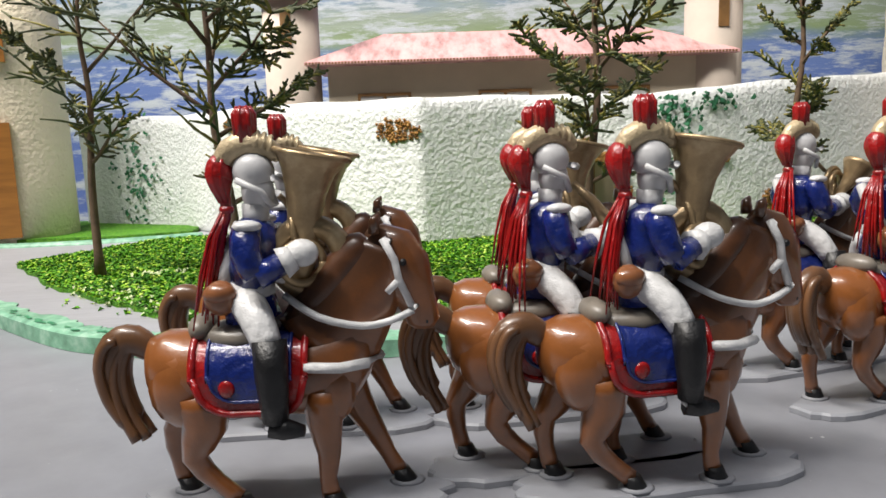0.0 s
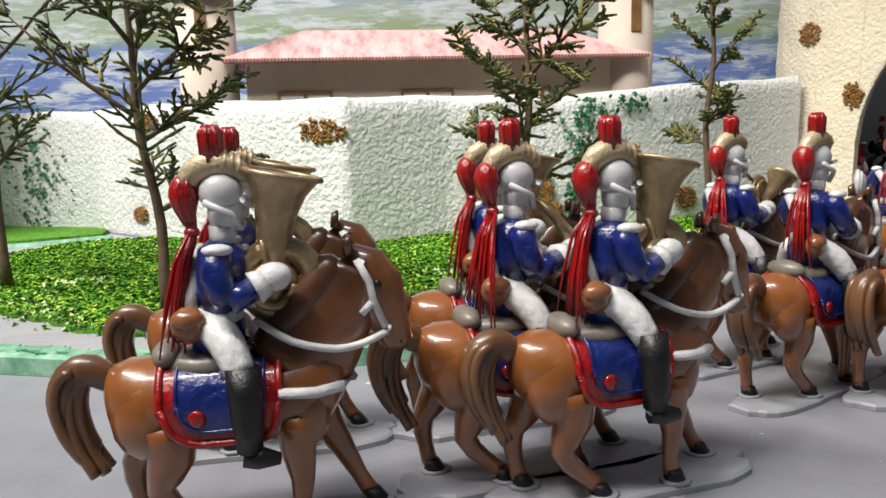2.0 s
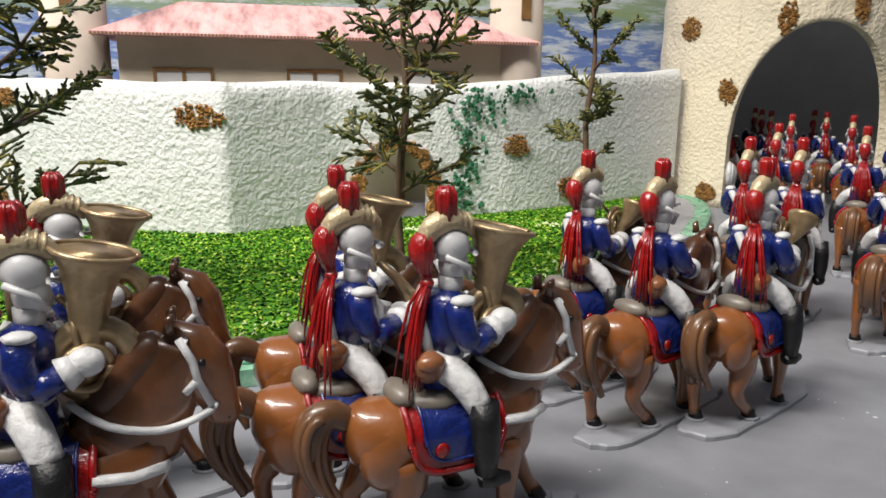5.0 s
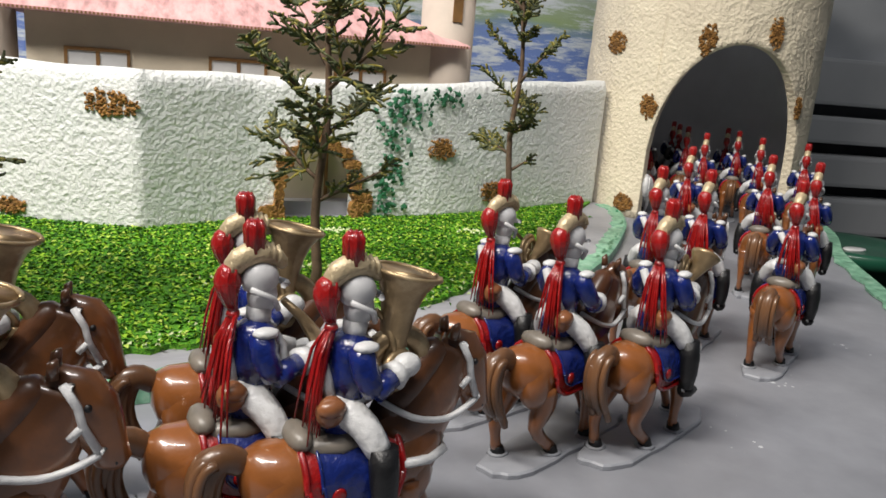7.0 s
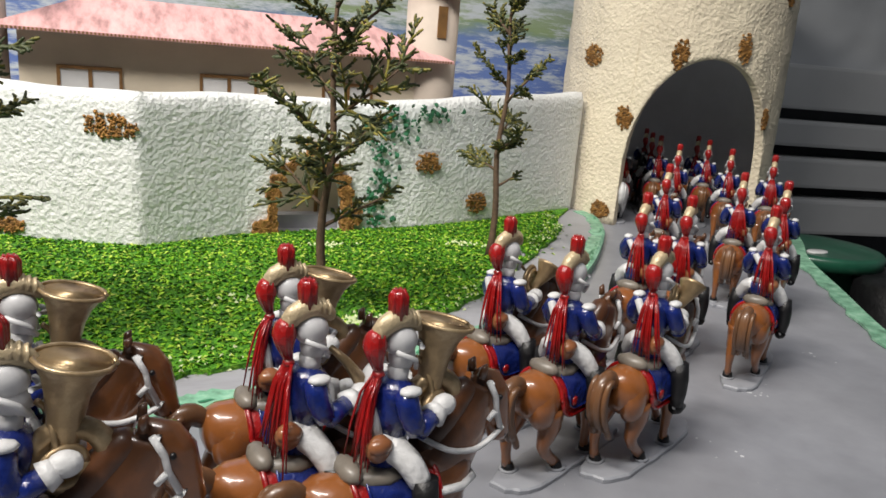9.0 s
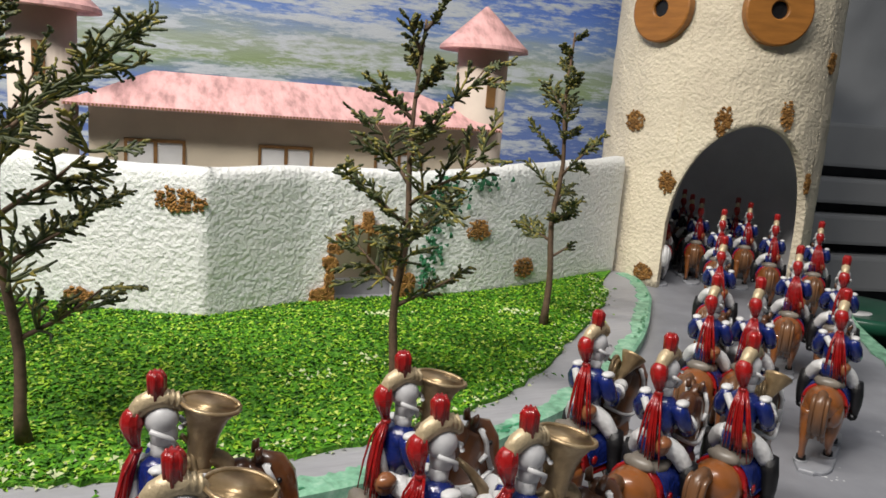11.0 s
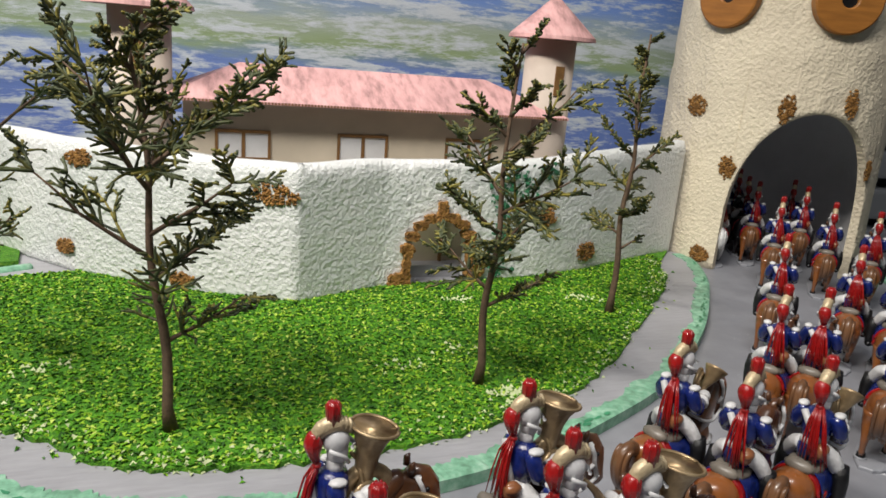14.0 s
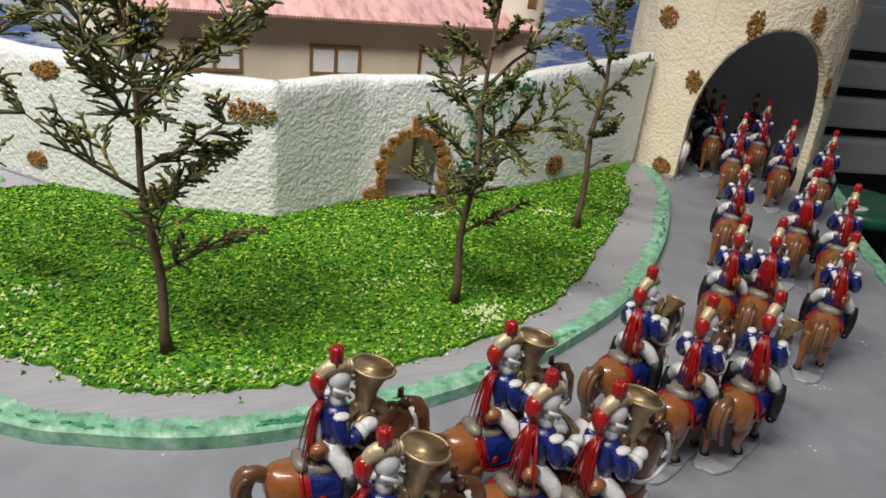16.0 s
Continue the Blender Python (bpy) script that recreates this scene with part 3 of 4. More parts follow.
sp = []
for x, z, w, h, n in ((1.5, 0.55, 0.06, 0.2, 90), (1.62, 0.9, 0.12, 0.07, 60), (1.9, 0.98, 0.12, 0.05, 40), (1.45, 0.25, 0.04, 0.1, 40)):
    p, nrm = wall_point(s_of(x))
    sp.append((p + Vector((0, 0, z)), nrm, w, h, n))
ivy("ivy", sp, 3, "green painted ivy climbing the white wall")
p, nrm = wall_point(0.7)
ivy("ivy", [(p + Vector((0, 0, 0.5)), nrm, 0.14, 0.25, 120)], 5, "green painted ivy at the wall's corner")

# ---- gate tower: a tube with an arch cut through it ----
TC, TR, TH = Vector((4.87, 6.02, 0)), 1.09, 3.9
A0, A1, ARCHH = math.radians(213), math.radians(289), 1.58


def arch_z(a):
    m, hw = (A0 + A1) / 2, (A1 - A0) / 2
    d = abs(a - m) / hw
    return 0.0 if d >= 1 else 0.55 + (ARCHH - 0.55) * math.sqrt(1 - d * d)


def tower_point(a, r=TR):
    return TC + Vector((math.cos(a) * r, math.sin(a) * r, 0))


NA = 220
angs = sorted({2 * math.pi * k / NA for k in range(NA)} | {A0 - 0.001, A0 + 0.001, A1 - 0.001, A1 + 0.001})
angs.append(angs[0] + 2 * math.pi)
bm = bmesh.new()
NZ = 44
grid = []
for a in angs:
    z0 = arch_z(a)
    o, inn = [], []
    for k in range(NZ + 1):
        z = z0 + (TH - z0) * k / NZ
        q = Vector((math.cos(a) * 6, math.sin(a) * 6, z * 5))
        bul = 0.012 * noise.noise(q) + 0.006 * noise.noise(q * 2.5)
        rr = TR - 0.05 * (z / TH) + bul
        o.append(bm.verts.new(tower_point(a, rr) + Vector((0, 0, z))))
        inn.append(bm.verts.new(tower_point(a, TR - 0.09) + Vector((0, 0, z))))
    grid.append((o, inn))
for (o0, n0), (o1, n1) in zip(grid, grid[1:]):
    for k in range(NZ):
        bm.faces.new((o0[k], o1[k], o1[k + 1], o0[k + 1])).smooth = True
        f = bm.faces.new((n1[k], n0[k], n0[k + 1], n1[k + 1]))
        f.smooth, f.material_index = True, 1
    bm.faces.new((o0[0], n0[0], n1[0], o1[0])).material_index = 0
    bm.faces.new((o0[NZ], o1[NZ], n1[NZ], n0[NZ]))
bmesh.ops.recalc_face_normals(bm, faces=bm.faces)
tower = thing("gate_tower", "round cream stucco gate tower with an arched gateway", "tower")
part("wall", bm, [TSTUCCO, INNER], tower)


def tower_patch(a, z, w, h, seed):
    a = math.radians(a)
    nrm = Vector((math.cos(a), math.sin(a), 0))
    p = tower_point(a, TR - 0.05 * z / TH + 0.012) + Vector((0, 0, z))
    part("stone_patch", dabs(p, nrm, w, h, seed, TR), STONE, tower, "ragged brown stone patch")


for a, z, w, h, sd in ((188, 1.55, 0.24, 0.22, 41), (233, 1.6, 0.15, 0.27, 42), (263.4, 1.69, 0.14, 0.27, 43), (211, 1.01, 0.16, 0.22, 44), (204.9, 0.13, 0.2, 0.16, 45), (200, 2.55, 0.12, 0.16, 46), (284, 1.1, 0.1, 0.2, 47), (290, 2.2, 0.16, 0.2, 48)):
    tower_patch(a, z, w, h, sd)
for a, zd in ((197, 2.57), (250, 2.57)):
    nrm = Vector((math.cos(math.radians(a)), math.sin(math.radians(a)), 0))
    c = tower_point(math.radians(a), TR - 0.02) + Vector((0, 0, zd))
    sd, up = Vector((0, 0, 1)).cross(nrm).normalized(), Vector((0, 0, 1))
    bm = bmesh.new()
    rows = []
    for r, d in ((0.075, -0.02), (0.075, 0.05), (0.085, 0.06), (0.285, 0.06), (0.30, 0.05), (0.30, -0.03)):
        rows.append([bm.verts.new(c + nrm * d + sd * r * math.cos(t * math.pi / 18) + up * r * math.sin(t * math.pi / 18)) for t in range(36)])
    for x, y in zip(rows, rows[1:]):
        for t in range(36):
            bm.faces.new((x[t], x[(t + 1) % 36], y[(t + 1) % 36], y[t]))
    bmesh.ops.recalc_face_normals(bm, faces=bm.faces)
    d = part("disc_window", bm, WOOD, tower, "round brown wooden disc with a dark hole")
    bm = bmesh.new()
    f = bm.faces.new([bm.verts.new(c + nrm * 0.022 + sd * 0.08 * math.cos(t * math.pi / 9) + up * 0.08 * math.sin(t * math.pi / 9)) for t in range(18)])
    part("hole", bm, BLACK, d)

# ---- card castle behind the wall ----
CY = 5.6
castle = thing("castle", "cream card castle with a pink roof and round towers", "castle")
bm = bmesh.new()
box(bm, -0.93, 2.02, CY + 0.12, CY + 0.8, 0, 1.37)
part("wall", bm, CREAM, castle)
bm = bmesh.new()
ev = [(-1.08, CY - 0.05, 1.38), (2.24, CY - 0.05, 1.38), (2.24, CY + 0.95, 1.38), (-1.08, CY + 0.95, 1.38)]
rg = [(-0.5, CY + 0.45, 1.64), (1.62, CY + 0.45, 1.64)]
E_, R_ = [bm.verts.new(v) for v in ev], [bm.verts.new(v) for v in rg]
L_ = [bm.verts.new((x, y, z - 0.022)) for x, y, z in ev]
for f in ((E_[0], E_[1], R_[1], R_[0]), (E_[1], E_[2], R_[1]), (E_[2], E_[3], R_[0], R_[1]), (E_[3], E_[0], R_[0]), (*L_[::-1],)):
    bm.faces.new(f)
for i in range(4):
    bm.faces.new((L_[i], L_[(i + 1) % 4], E_[(i + 1) % 4], E_[i]))
part("roof", bm, PINK, castle, "sloping pink card roof")
bm = bmesh.new()
for i in range(132):
    x = -1.07 + i * 0.025
    box(bm, x, x + 0.012, CY - 0.056, CY - 0.050, 1.361, 1.377)
part("eave_trim", bm, FRAMEB, castle, "fluted cardboard edge of the eave")
for x0 in (-0.70, 0.25, 1.18):
    y = CY + 0.115
    bm = bmesh.new()
    for a, b, c, d in ((x0, x0 + 0.42, 1.12, 1.145), (x0, x0 + 0.42, 0.91, 0.932), (x0, x0 + 0.022, 0.932, 1.12), (x0 + 0.398, x0 + 0.42, 0.932, 1.12), (x0 + 0.20, x0 + 0.225, 0.932, 1.12)):
        box(bm, a, b, y - 0.012, y + 0.004, c, d)
    w = part("window", bm, FRAMEB, castle, "brown painted window frame")
    for q in (0.022, 0.225):
        bm = bmesh.new()
        box(bm, x0 + q, x0 + q + 0.176, y - 0.003, y + 0.004, 0.932, 1.12)
        part("pane", bm, PANE, w)
for cx, r, h, ap in ((-1.22, 0.22, 2.02, 2.36), (2.14, 0.22, 2.06, 2.40)):
    bm = bmesh.new()
    cy = CY + 0.25
    loft(bm, [((cx, cy, z), (r, 0, 0), (0, r, 0)) for z in (0, h)], 0, 32)
    t = part("tower", bm, TOWERC, castle, "round card tower")
    bm = bmesh.new()
    rows = loft(bm, [((cx, cy, h - 0.03), (r * 1.75, 0, 0), (0, r * 1.75, 0)), ((cx, cy, h), (r * 1.72, 0, 0), (0, r * 1.72, 0)), ((cx, cy, ap), (0.01, 0, 0), (0, 0.01, 0))], 0, 32)
    for f in bm.faces:
        f.smooth = False
    part("cone_roof", bm, PINK, t, "pink card cone roof")
    bm = bmesh.new()
    box(bm, cx - 0.04, cx + 0.04, cy - r - 0.008, cy - r + 0.06, h - 0.5, h - 0.25)
    part("slit", bm, FRAMEB, t)

# ---- painted backdrop and the room round the model ----
bm = bmesh.new()
box(bm, -7, 4.95, 7.6, 7.66, -0.5, 5.5)
tagged(part("backdrop", bm, SKYP), "painted blue and white cloudy sky backdrop", "backdrop", kind="backdrop")
bm = bmesh.new()
box(bm, -14, -13.8, -14, 12, -2, 14)
box(bm, -14, 16, -14.2, -14, -2, 14)
tagged(part("wall_room", bm, ROOMW), "plain pale room walls behind the camera", "wall", kind="structure")
bm = bmesh.new()
NX, NZ = 60, 40
g = [[bm.verts.new((4.9 + 9.5 * i / NX, 8.6 - 0.22 * (4.9 + 9.5 * i / NX - 4.9) + 0.05 * noise.noise(Vector((i * 0.4, k * 0.4, 3))), 1.75 + 5.0 * k / NZ)) for k in range(NZ + 1)] for i in range(NX + 1)]
for i in range(NX):
    for k in range(NZ):
        bm.faces.new((g[i][k], g[i + 1][k], g[i + 1][k + 1], g[i][k + 1])).smooth = True
tagged(part("wall_back", bm, ROOMW), "rough grey plaster room wall behind the shelf", "wall", kind="structure")
shelf = thing("shelf_rack", "white slatted boards with dark gaps beside the tower", "shelf")
for z0, z1, y in ((1.13, 1.75, 8.0), (0.62, 0.98, 7.8), (0.05, 0.47, 7.7), (-0.6, -0.1, 7.6)):
    bm = bmesh.new()
    box(bm, 5.0, 15, y, y + 0.5, z0, z1, bevel=0.05, m=Matrix.Rotation(math.radians(-12), 4, "Z") @ Matrix.Translation((-0.6, 1.2, 0)))
    part("slat", bm, SLAB, shelf)
# added dark board, its colour stands in for shade between the slats
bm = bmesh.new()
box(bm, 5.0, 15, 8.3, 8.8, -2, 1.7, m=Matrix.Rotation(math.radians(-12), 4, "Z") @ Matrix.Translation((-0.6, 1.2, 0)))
part("gap_shade_board", bm, DARK, shelf)
jar = thing("green_lid", "dark green round plastic lid beside the road board", "lid", at=(6.35, 5.1, -0.2))
bm = bmesh.new()
loft(bm, [((0, 0, z), (r, 0, 0), (0, r, 0)) for z, r in ((-0.5, 0.55), (-0.12, 0.55), (-0.11, 0.62), (0.0, 0.63), (0.03, 0.60), (0.02, 0.5))], 0, 40)
part("lid", bm, GREEND, jar)
bm = bmesh.new()
loft(bm, [((-0.25, -0.2, z), (r, 0, 0), (0, r * 0.6, 0)) for z, r in ((0.02, 0.13), (0.035, 0.12))], 0, 16)
part("label_spot", bm, WHITE, jar, "small white spot")
bm = bmesh.new()
loft(bm, [((0.5, -0.55, z), (r, 0, 0), (0, r, 0)) for z, r in ((-1.8, 0.62), (-0.35, 0.62), (-0.3, 0.55))], 0, 30)
tagged(part("black_pot", bm, BLACK), "black round pot beside the road board", "pot")
bpy.data.objects["black_pot"].location = (0.62, 0.47, 0)

# left gate pillar with an orange shutter, at the wall's far end
pil = thing("gate_pillar", "white pillar with an orange shutter at the lane", "pillar", at=(-3.55, 5.9, 0), rz=28)
bm = bmesh.new()
loft(bm, [((0, 0, z), (0.42, 0, 0), (0, 0.42, 0)) for z in (0, 0.6, 1.4, 2.6)], 0, 30)
part("column", bm, TSTUCCO, pil)
bm = bmesh.new()
box(bm, -0.34, 0.0, -0.47, -0.38, 0.12, 1.0)
part("shutter", bm, WOOD, pil, "orange brown shutter")
bm = bmesh.new()
box(bm, -0.36, 0.02, -0.48, -0.38, 1.45, 1.75)
part("upper_shutter", bm, WOOD, pil, "orange brown shutter")


# ---- trees: real cypress sprigs stuck upright ----
def sprig_tree(at, height, seed, first, spread, lean):
    rnd = random.Random(seed)
    ob = thing("tree", "small model tree made of a dry cypress sprig", "tree", "trees on the island", at=at)
    trunk, crown = bmesh.new(), bmesh.new()
    pts = [Vector((0, 0, -0.02))]
    for k in range(1, 15):
        z = height * k / 14
        pts.append(Vector((lean[0] * z / height + 0.014 * math.sin(k * 0.9 + seed), lean[1] * z / height + 0.012 * math.sin(k * 1.3 + seed * 2), z)))
    tube(trunk, pts, [0.026 * (1 - 0.75 * k / 14) + (0.012 if k == 0 else 0) for k in range(15)], 0, 8)

    def twig(p, d, length, depth):
        q, n = Vector(p), 5
        line = [Vector(p)]
        for k in range(n):
            d = (d + Vector((rnd.gauss(0, 0.10), rnd.gauss(0, 0.10), rnd.gauss(-0.01 if depth else 0.02, 0.08)))).normalized()
            q = q + d * length / n
            line.append(q.copy())
        if depth == 0:
            r0 = 0.0125
            tube(trunk, line, [r0 * (1 - 0.7 * k / n) for k in range(n + 1)], 0, 5)
        else:
            r0 = 0.0072
            tube(crown, line, [r0 * (1 - 0.45 * k / n) * (1 + 0.25 * (k % 2)) for k in range(n + 1)], 0, 5)
        if depth < 3:
            side = d.cross(Vector((rnd.gauss(0, 0.5), rnd.gauss(0, 0.5), 1))).normalized()
            start = 0 if depth else 1
            for k in range(start, n + 1):
                for sg in (1, -1):
                    if rnd.random() < (0.72 if depth < 1 else 0.64 if depth < 2 else 0.24):
                        dd = (d * 0.9 + side * sg * rnd.uniform(0.55, 1.0) + Vector((0, 0, rnd.uniform(-0.12, 0.22)))).normalized()
                        twig(line[k], dd, length * rnd.uniform(0.36, 0.52) * (1.15 - 0.09 * k), depth + 1)

    n = 14
    for k in range(n):
        f = first + (1 - first) * (k + 0.5) / n
        i = f * 14
        a, b = pts[int(i)], pts[min(int(i) + 1, 14)]
        p = a.lerp(b, i - int(i))
        ang = k * 2.4 + rnd.uniform(-0.5, 0.5)
        up = 0.35 + 0.8 * f
        length = spread * (0.65 + 0.5 * math.sin(math.pi * min(1, (f - first) / (1 - first) * 1.2))) * rnd.uniform(0.6, 1.1) * (1.0 if f < 0.8 else 0.7)
        twig(p, Vector((math.cos(ang), math.sin(ang), up)).normalized(), length, 0 if rnd.random() < 0.8 else 1)
    part("trunk", trunk, BARK, ob, smooth=True)
    part("crown", crown, LEAF, ob, "olive green scaly twigs", smooth=True)


sprig_tree((-1.95, 3.8, 0.08), 1.9, 21, 0.30, 0.56, (0.05, 0))
sprig_tree((-0.98, 3.06, 0.08), 1.75, 5, 0.22, 0.58, (-0.12, 0.05))
sprig_tree((0.62, 3.28, 0.08), 1.85, 8, 0.22, 0.44, (0.05, 0.0))
sprig_tree((2.06, 4.25, 0.08), 2.0, 13, 0.22, 0.27, (0.0, 0.0))



# ---- painted metal riders: each one a single cast mesh ----
def rider_mesh(kind, seed):
    rnd = random.Random(seed)
    H, MN, TL, BK, WH, BL, RD, GD, SV, LE, SA, BS, CR = range(13)
    bm = bmesh.new()
    # base plate, uneven round the edge
    n = 34
    top, bot, low = [], [], []
    for k in range(n):
        a = 2 * math.pi * k / n
        x = 0.05 + 0.33 * max(-1, min(1, 1.12 * math.cos(a)))
        y = 0.085 * max(-1, min(1, 1.3 * math.sin(a)))
        w = 1 + rnd.uniform(-0.06, 0.06)
        top.append(bm.verts.new((x * w * 0.98, y * w * 0.93, 0.020)))
        bot.append(bm.verts.new((x * w, y * w, 0.014)))
        low.append(bm.verts.new((x * w, y * w, 0.001)))
    for ra, rb in ((top, bot), (bot, low)):
        for k in range(n):
            f = bm.faces.new((ra[k], rb[k], rb[(k + 1) % n], ra[(k + 1) % n]))
            f.material_index = BS
    bm.faces.new(top).material_index = BS
    # barrel of the horse
    sec = [(-0.238, 0.325, 0.022, 0.03), (-0.225, 0.32, 0.055, 0.062), (-0.19, 0.312, 0.078, 0.083), (-0.13, 0.305, 0.088, 0.090), (-0.06, 0.298, 0.084, 0.083), (0.02, 0.292, 0.082, 0.084), (0.09, 0.295, 0.083, 0.090), (0.15, 0.305, 0.080, 0.095), (0.195, 0.325, 0.066, 0.085), (0.225, 0.345, 0.04, 0.055), (0.235, 0.35, 0.015, 0.02)]
    loft(bm, [((x, 0, z), (0, ry, 0), (0, 0, rz)) for x, z, ry, rz in sec], H, 18)
    for sx in (-1, 1):
        ball(bm, (-0.155, 0.045 * sx, 0.285), (0.068, 0.045, 0.085), H)
        ball(bm, (0.15, 0.045 * sx, 0.275), (0.05, 0.035, 0.075), H)
    # neck and head
    nk = smooth_line([(0.13, 0, 0.345), (0.185, 0, 0.42), (0.235, 0, 0.50), (0.262, 0, 0.555)], 3)
    rad = [0.112, 0.107, 0.101, 0.095, 0.088, 0.081, 0.074, 0.067, 0.060, 0.054]
    tube(bm, nk, rad, H, 14, 0.55)
    tube(bm, [p + Vector((-r * 0.66, 0, r * 0.32)) for p, r in list(zip(nk, rad))[1:]], [0.034, 0.042, 0.045, 0.045, 0.043, 0.041, 0.038, 0.033, 0.018], MN, 10, 0.95)
    hd = [(0.245, 0, 0.585), (0.275, 0, 0.555), (0.298, 0, 0.51), (0.315, 0, 0.465), (0.330, 0, 0.425), (0.338, 0, 0.395), (0.338, 0, 0.38)]
    tube(bm, hd, [0.024, 0.052, 0.059, 0.049, 0.038, 0.035, 0.022], H, 12, 0.62)
    for sy in (-1, 1):
        tube(bm, [(0.245, 0.022 * sy, 0.585), (0.247, 0.028 * sy, 0.612), (0.255, 0.027 * sy, 0.622)], [0.013, 0.011, 0.003], H, 6)
        ball(bm, (0.302, 0.036 * sy, 0.525), 0.008, BK, u=6, v=5)
        ball(bm, (0.345, 0.016 * sy, 0.398), 0.006, BK, u=6, v=5)
        # bridle
        tube(bm, [(0.262, 0.035 * sy, 0.575), (0.285, 0.039 * sy, 0.53), (0.292, 0.038 * sy, 0.49), (0.315, 0.031 * sy, 0.435)], 0.0085, WH, 6)
        tube(bm, [(0.292, 0.038 * sy, 0.49), (0.268, 0.036 * sy, 0.465)], 0.008, WH, 6)
        # rein to the rider's hand
        tube(bm, smooth_line([(0.318, 0.029 * sy, 0.425), (0.275, 0.040 * sy, 0.408), (0.215, 0.055 * sy, 0.402), (0.13, 0.062 * sy, 0.425), (0.06, 0.03 * sy, 0.465)], 3), 0.0078, WH, 6)
    tube(bm, [(0.318, -0.034, 0.432), (0.348, 0, 0.44), (0.318, 0.034, 0.432)], 0.008, WH, 6)
    tube(bm, [(0.27, -0.036, 0.568), (0.296, 0, 0.575), (0.27, 0.036, 0.568)], 0.0085, WH, 6)
    # breast strap
    tube(bm, [(0.10, 0.088, 0.33), (0.17, 0.083, 0.325), (0.222, 0.055, 0.325), (0.245, 0, 0.325), (0.222, -0.055, 0.325), (0.17, -0.083, 0.325), (0.10, -0.088, 0.33)], 0.011, WH, 6)
    # legs
    legs = [([(-0.165, 0.045, 0.28), (-0.17, 0.05, 0.215), (-0.212, 0.05, 0.155), (-0.208, 0.05, 0.09), (-0.198, 0.05, 0.045)], (-0.188, 0.05)),
            ([(-0.12, -0.045, 0.27), (-0.115, -0.05, 0.20), (-0.14, -0.05, 0.135), (-0.095, -0.05, 0.08), (-0.055, -0.05, 0.045)], (-0.045, -0.05)),
            ([(0.13, -0.045, 0.27), (0.13, -0.05, 0.20), (0.135, -0.05, 0.135), (0.13, -0.05, 0.08), (0.135, -0.05, 0.045)], (0.143, -0.05)),
            ([(0.16, 0.045, 0.27), (0.185, 0.05, 0.21), (0.22, 0.05, 0.145), (0.25, 0.05, 0.085), (0.272, 0.05, 0.045)], (0.285, 0.05))]
    for j, (pts, (hx, hy)) in enumerate(legs):
        rr = [0.062, 0.046, 0.027, 0.019, 0.020] if j < 2 else [0.05, 0.037, 0.025, 0.018, 0.020]
        tube(bm, smooth_line(pts, 2), [rr[0], (rr[0] + rr[1]) / 2, rr[1], (rr[1] + rr[2]) / 2, rr[2], (rr[2] + rr[3]) / 2, rr[3], (rr[3] + rr[4]) / 2, rr[4]], H, 10, 0.8)
        loft(bm, [((pts[-1][0] + 0.002, hy, 0.050), (0.021, 0, 0), (0, 0.021, 0)), ((hx, hy, 0.030), (0.024, 0, 0), (0, 0.023, 0)), ((hx + 0.004, hy, 0.018), (0.029, 0, 0), (0, 0.026, 0))], BK, 10)
        loft(bm, [((hx + 0.004, hy, 0.026), (0.034, 0, 0), (0, 0.030, 0)), ((hx + 0.004, hy, 0.019), (0.042, 0, 0), (0, 0.034, 0))], BS, 10)
    # tail
    tl = smooth_line([(-0.225, 0, 0.35), (-0.26, 0, 0.375), (-0.295, 0, 0.365), (-0.312, 0, 0.315), (-0.30, 0, 0.25), (-0.272, 0, 0.20)], 3)
    m = len(tl)
    tube(bm, tl, [0.019 + 0.019 * math.sin(math.pi * min(1, k / (m - 1) * 0.8 + 0.1)) for k in range(m - 1)] + [0.012], TL, 10, 0.75)
    for off, dx in ((0.026, -0.012), (-0.026, -0.012), (0.030, 0.008), (-0.030, 0.008), (0.016, 0.024), (-0.016, 0.024)):
        tube(bm, [p + Vector((dx, off * (0.4 + 0.6 * k / 11), -0.003 * k * (1 if dx > 0 else 0))) for k, p in enumerate(tl[4:])], 0.011, TL, 6)
    for off in (-0.028, -0.010, 0.010, 0.028):
        tube(bm, [p + Vector((-0.030 + abs(off) * 0.5, off, 0.006)) for p in tl[4:]] , 0.011, TL, 6)
    # saddle cloth with a red border, saddle, pouch roll
    def cloth(x0, x1, z_low, grow, mi, rc, rim):
        rows, nx = [], 16
        for i in range(nx + 1):
            x = x0 + (x1 - x0) * i / nx
            d = min(x - x0, (x1 - x) * 1.6)
            zl = z_low + (rc * (1 - math.sqrt(max(0, 1 - (1 - d / rc) ** 2))) if d < rc else 0)
            row = []
            for k in range(17):
                t = -1 + 2 * k / 16
                if abs(t) < 0.7:
                    a = t / 0.7 * math.pi / 2
                    y, z = math.sin(a) * (0.088 + grow), 0.305 + math.cos(a) * (0.086 + grow)
                else:
                    y, z = math.copysign(0.088 + grow, t), 0.305 - (abs(t) - 0.7) / 0.3 * (0.305 - zl)
                row.append(bm.verts.new((x + 0.012 * (0.39 - z), y, z)))
            rows.append(row)
        for a, b in zip(rows, rows[1:]):
            for k in range(16):
                f = bm.faces.new((a[k], b[k], b[k + 1], a[k + 1]))
                f.material_index, f.smooth = mi, True
        if rim:
            line = [v.co.copy() for v in rows[0]] + [r[16].co.copy() for r in rows[1:]] + [v.co.copy() for v in rows[-1][::-1]] + [r[0].co.copy() for r in rows[-2:0:-1]]
            tube(bm, line + [line[0]], rim, mi, 6)
    cloth(-0.122, 0.100, 0.242, 0.004, RD, 0.075, 0.008)
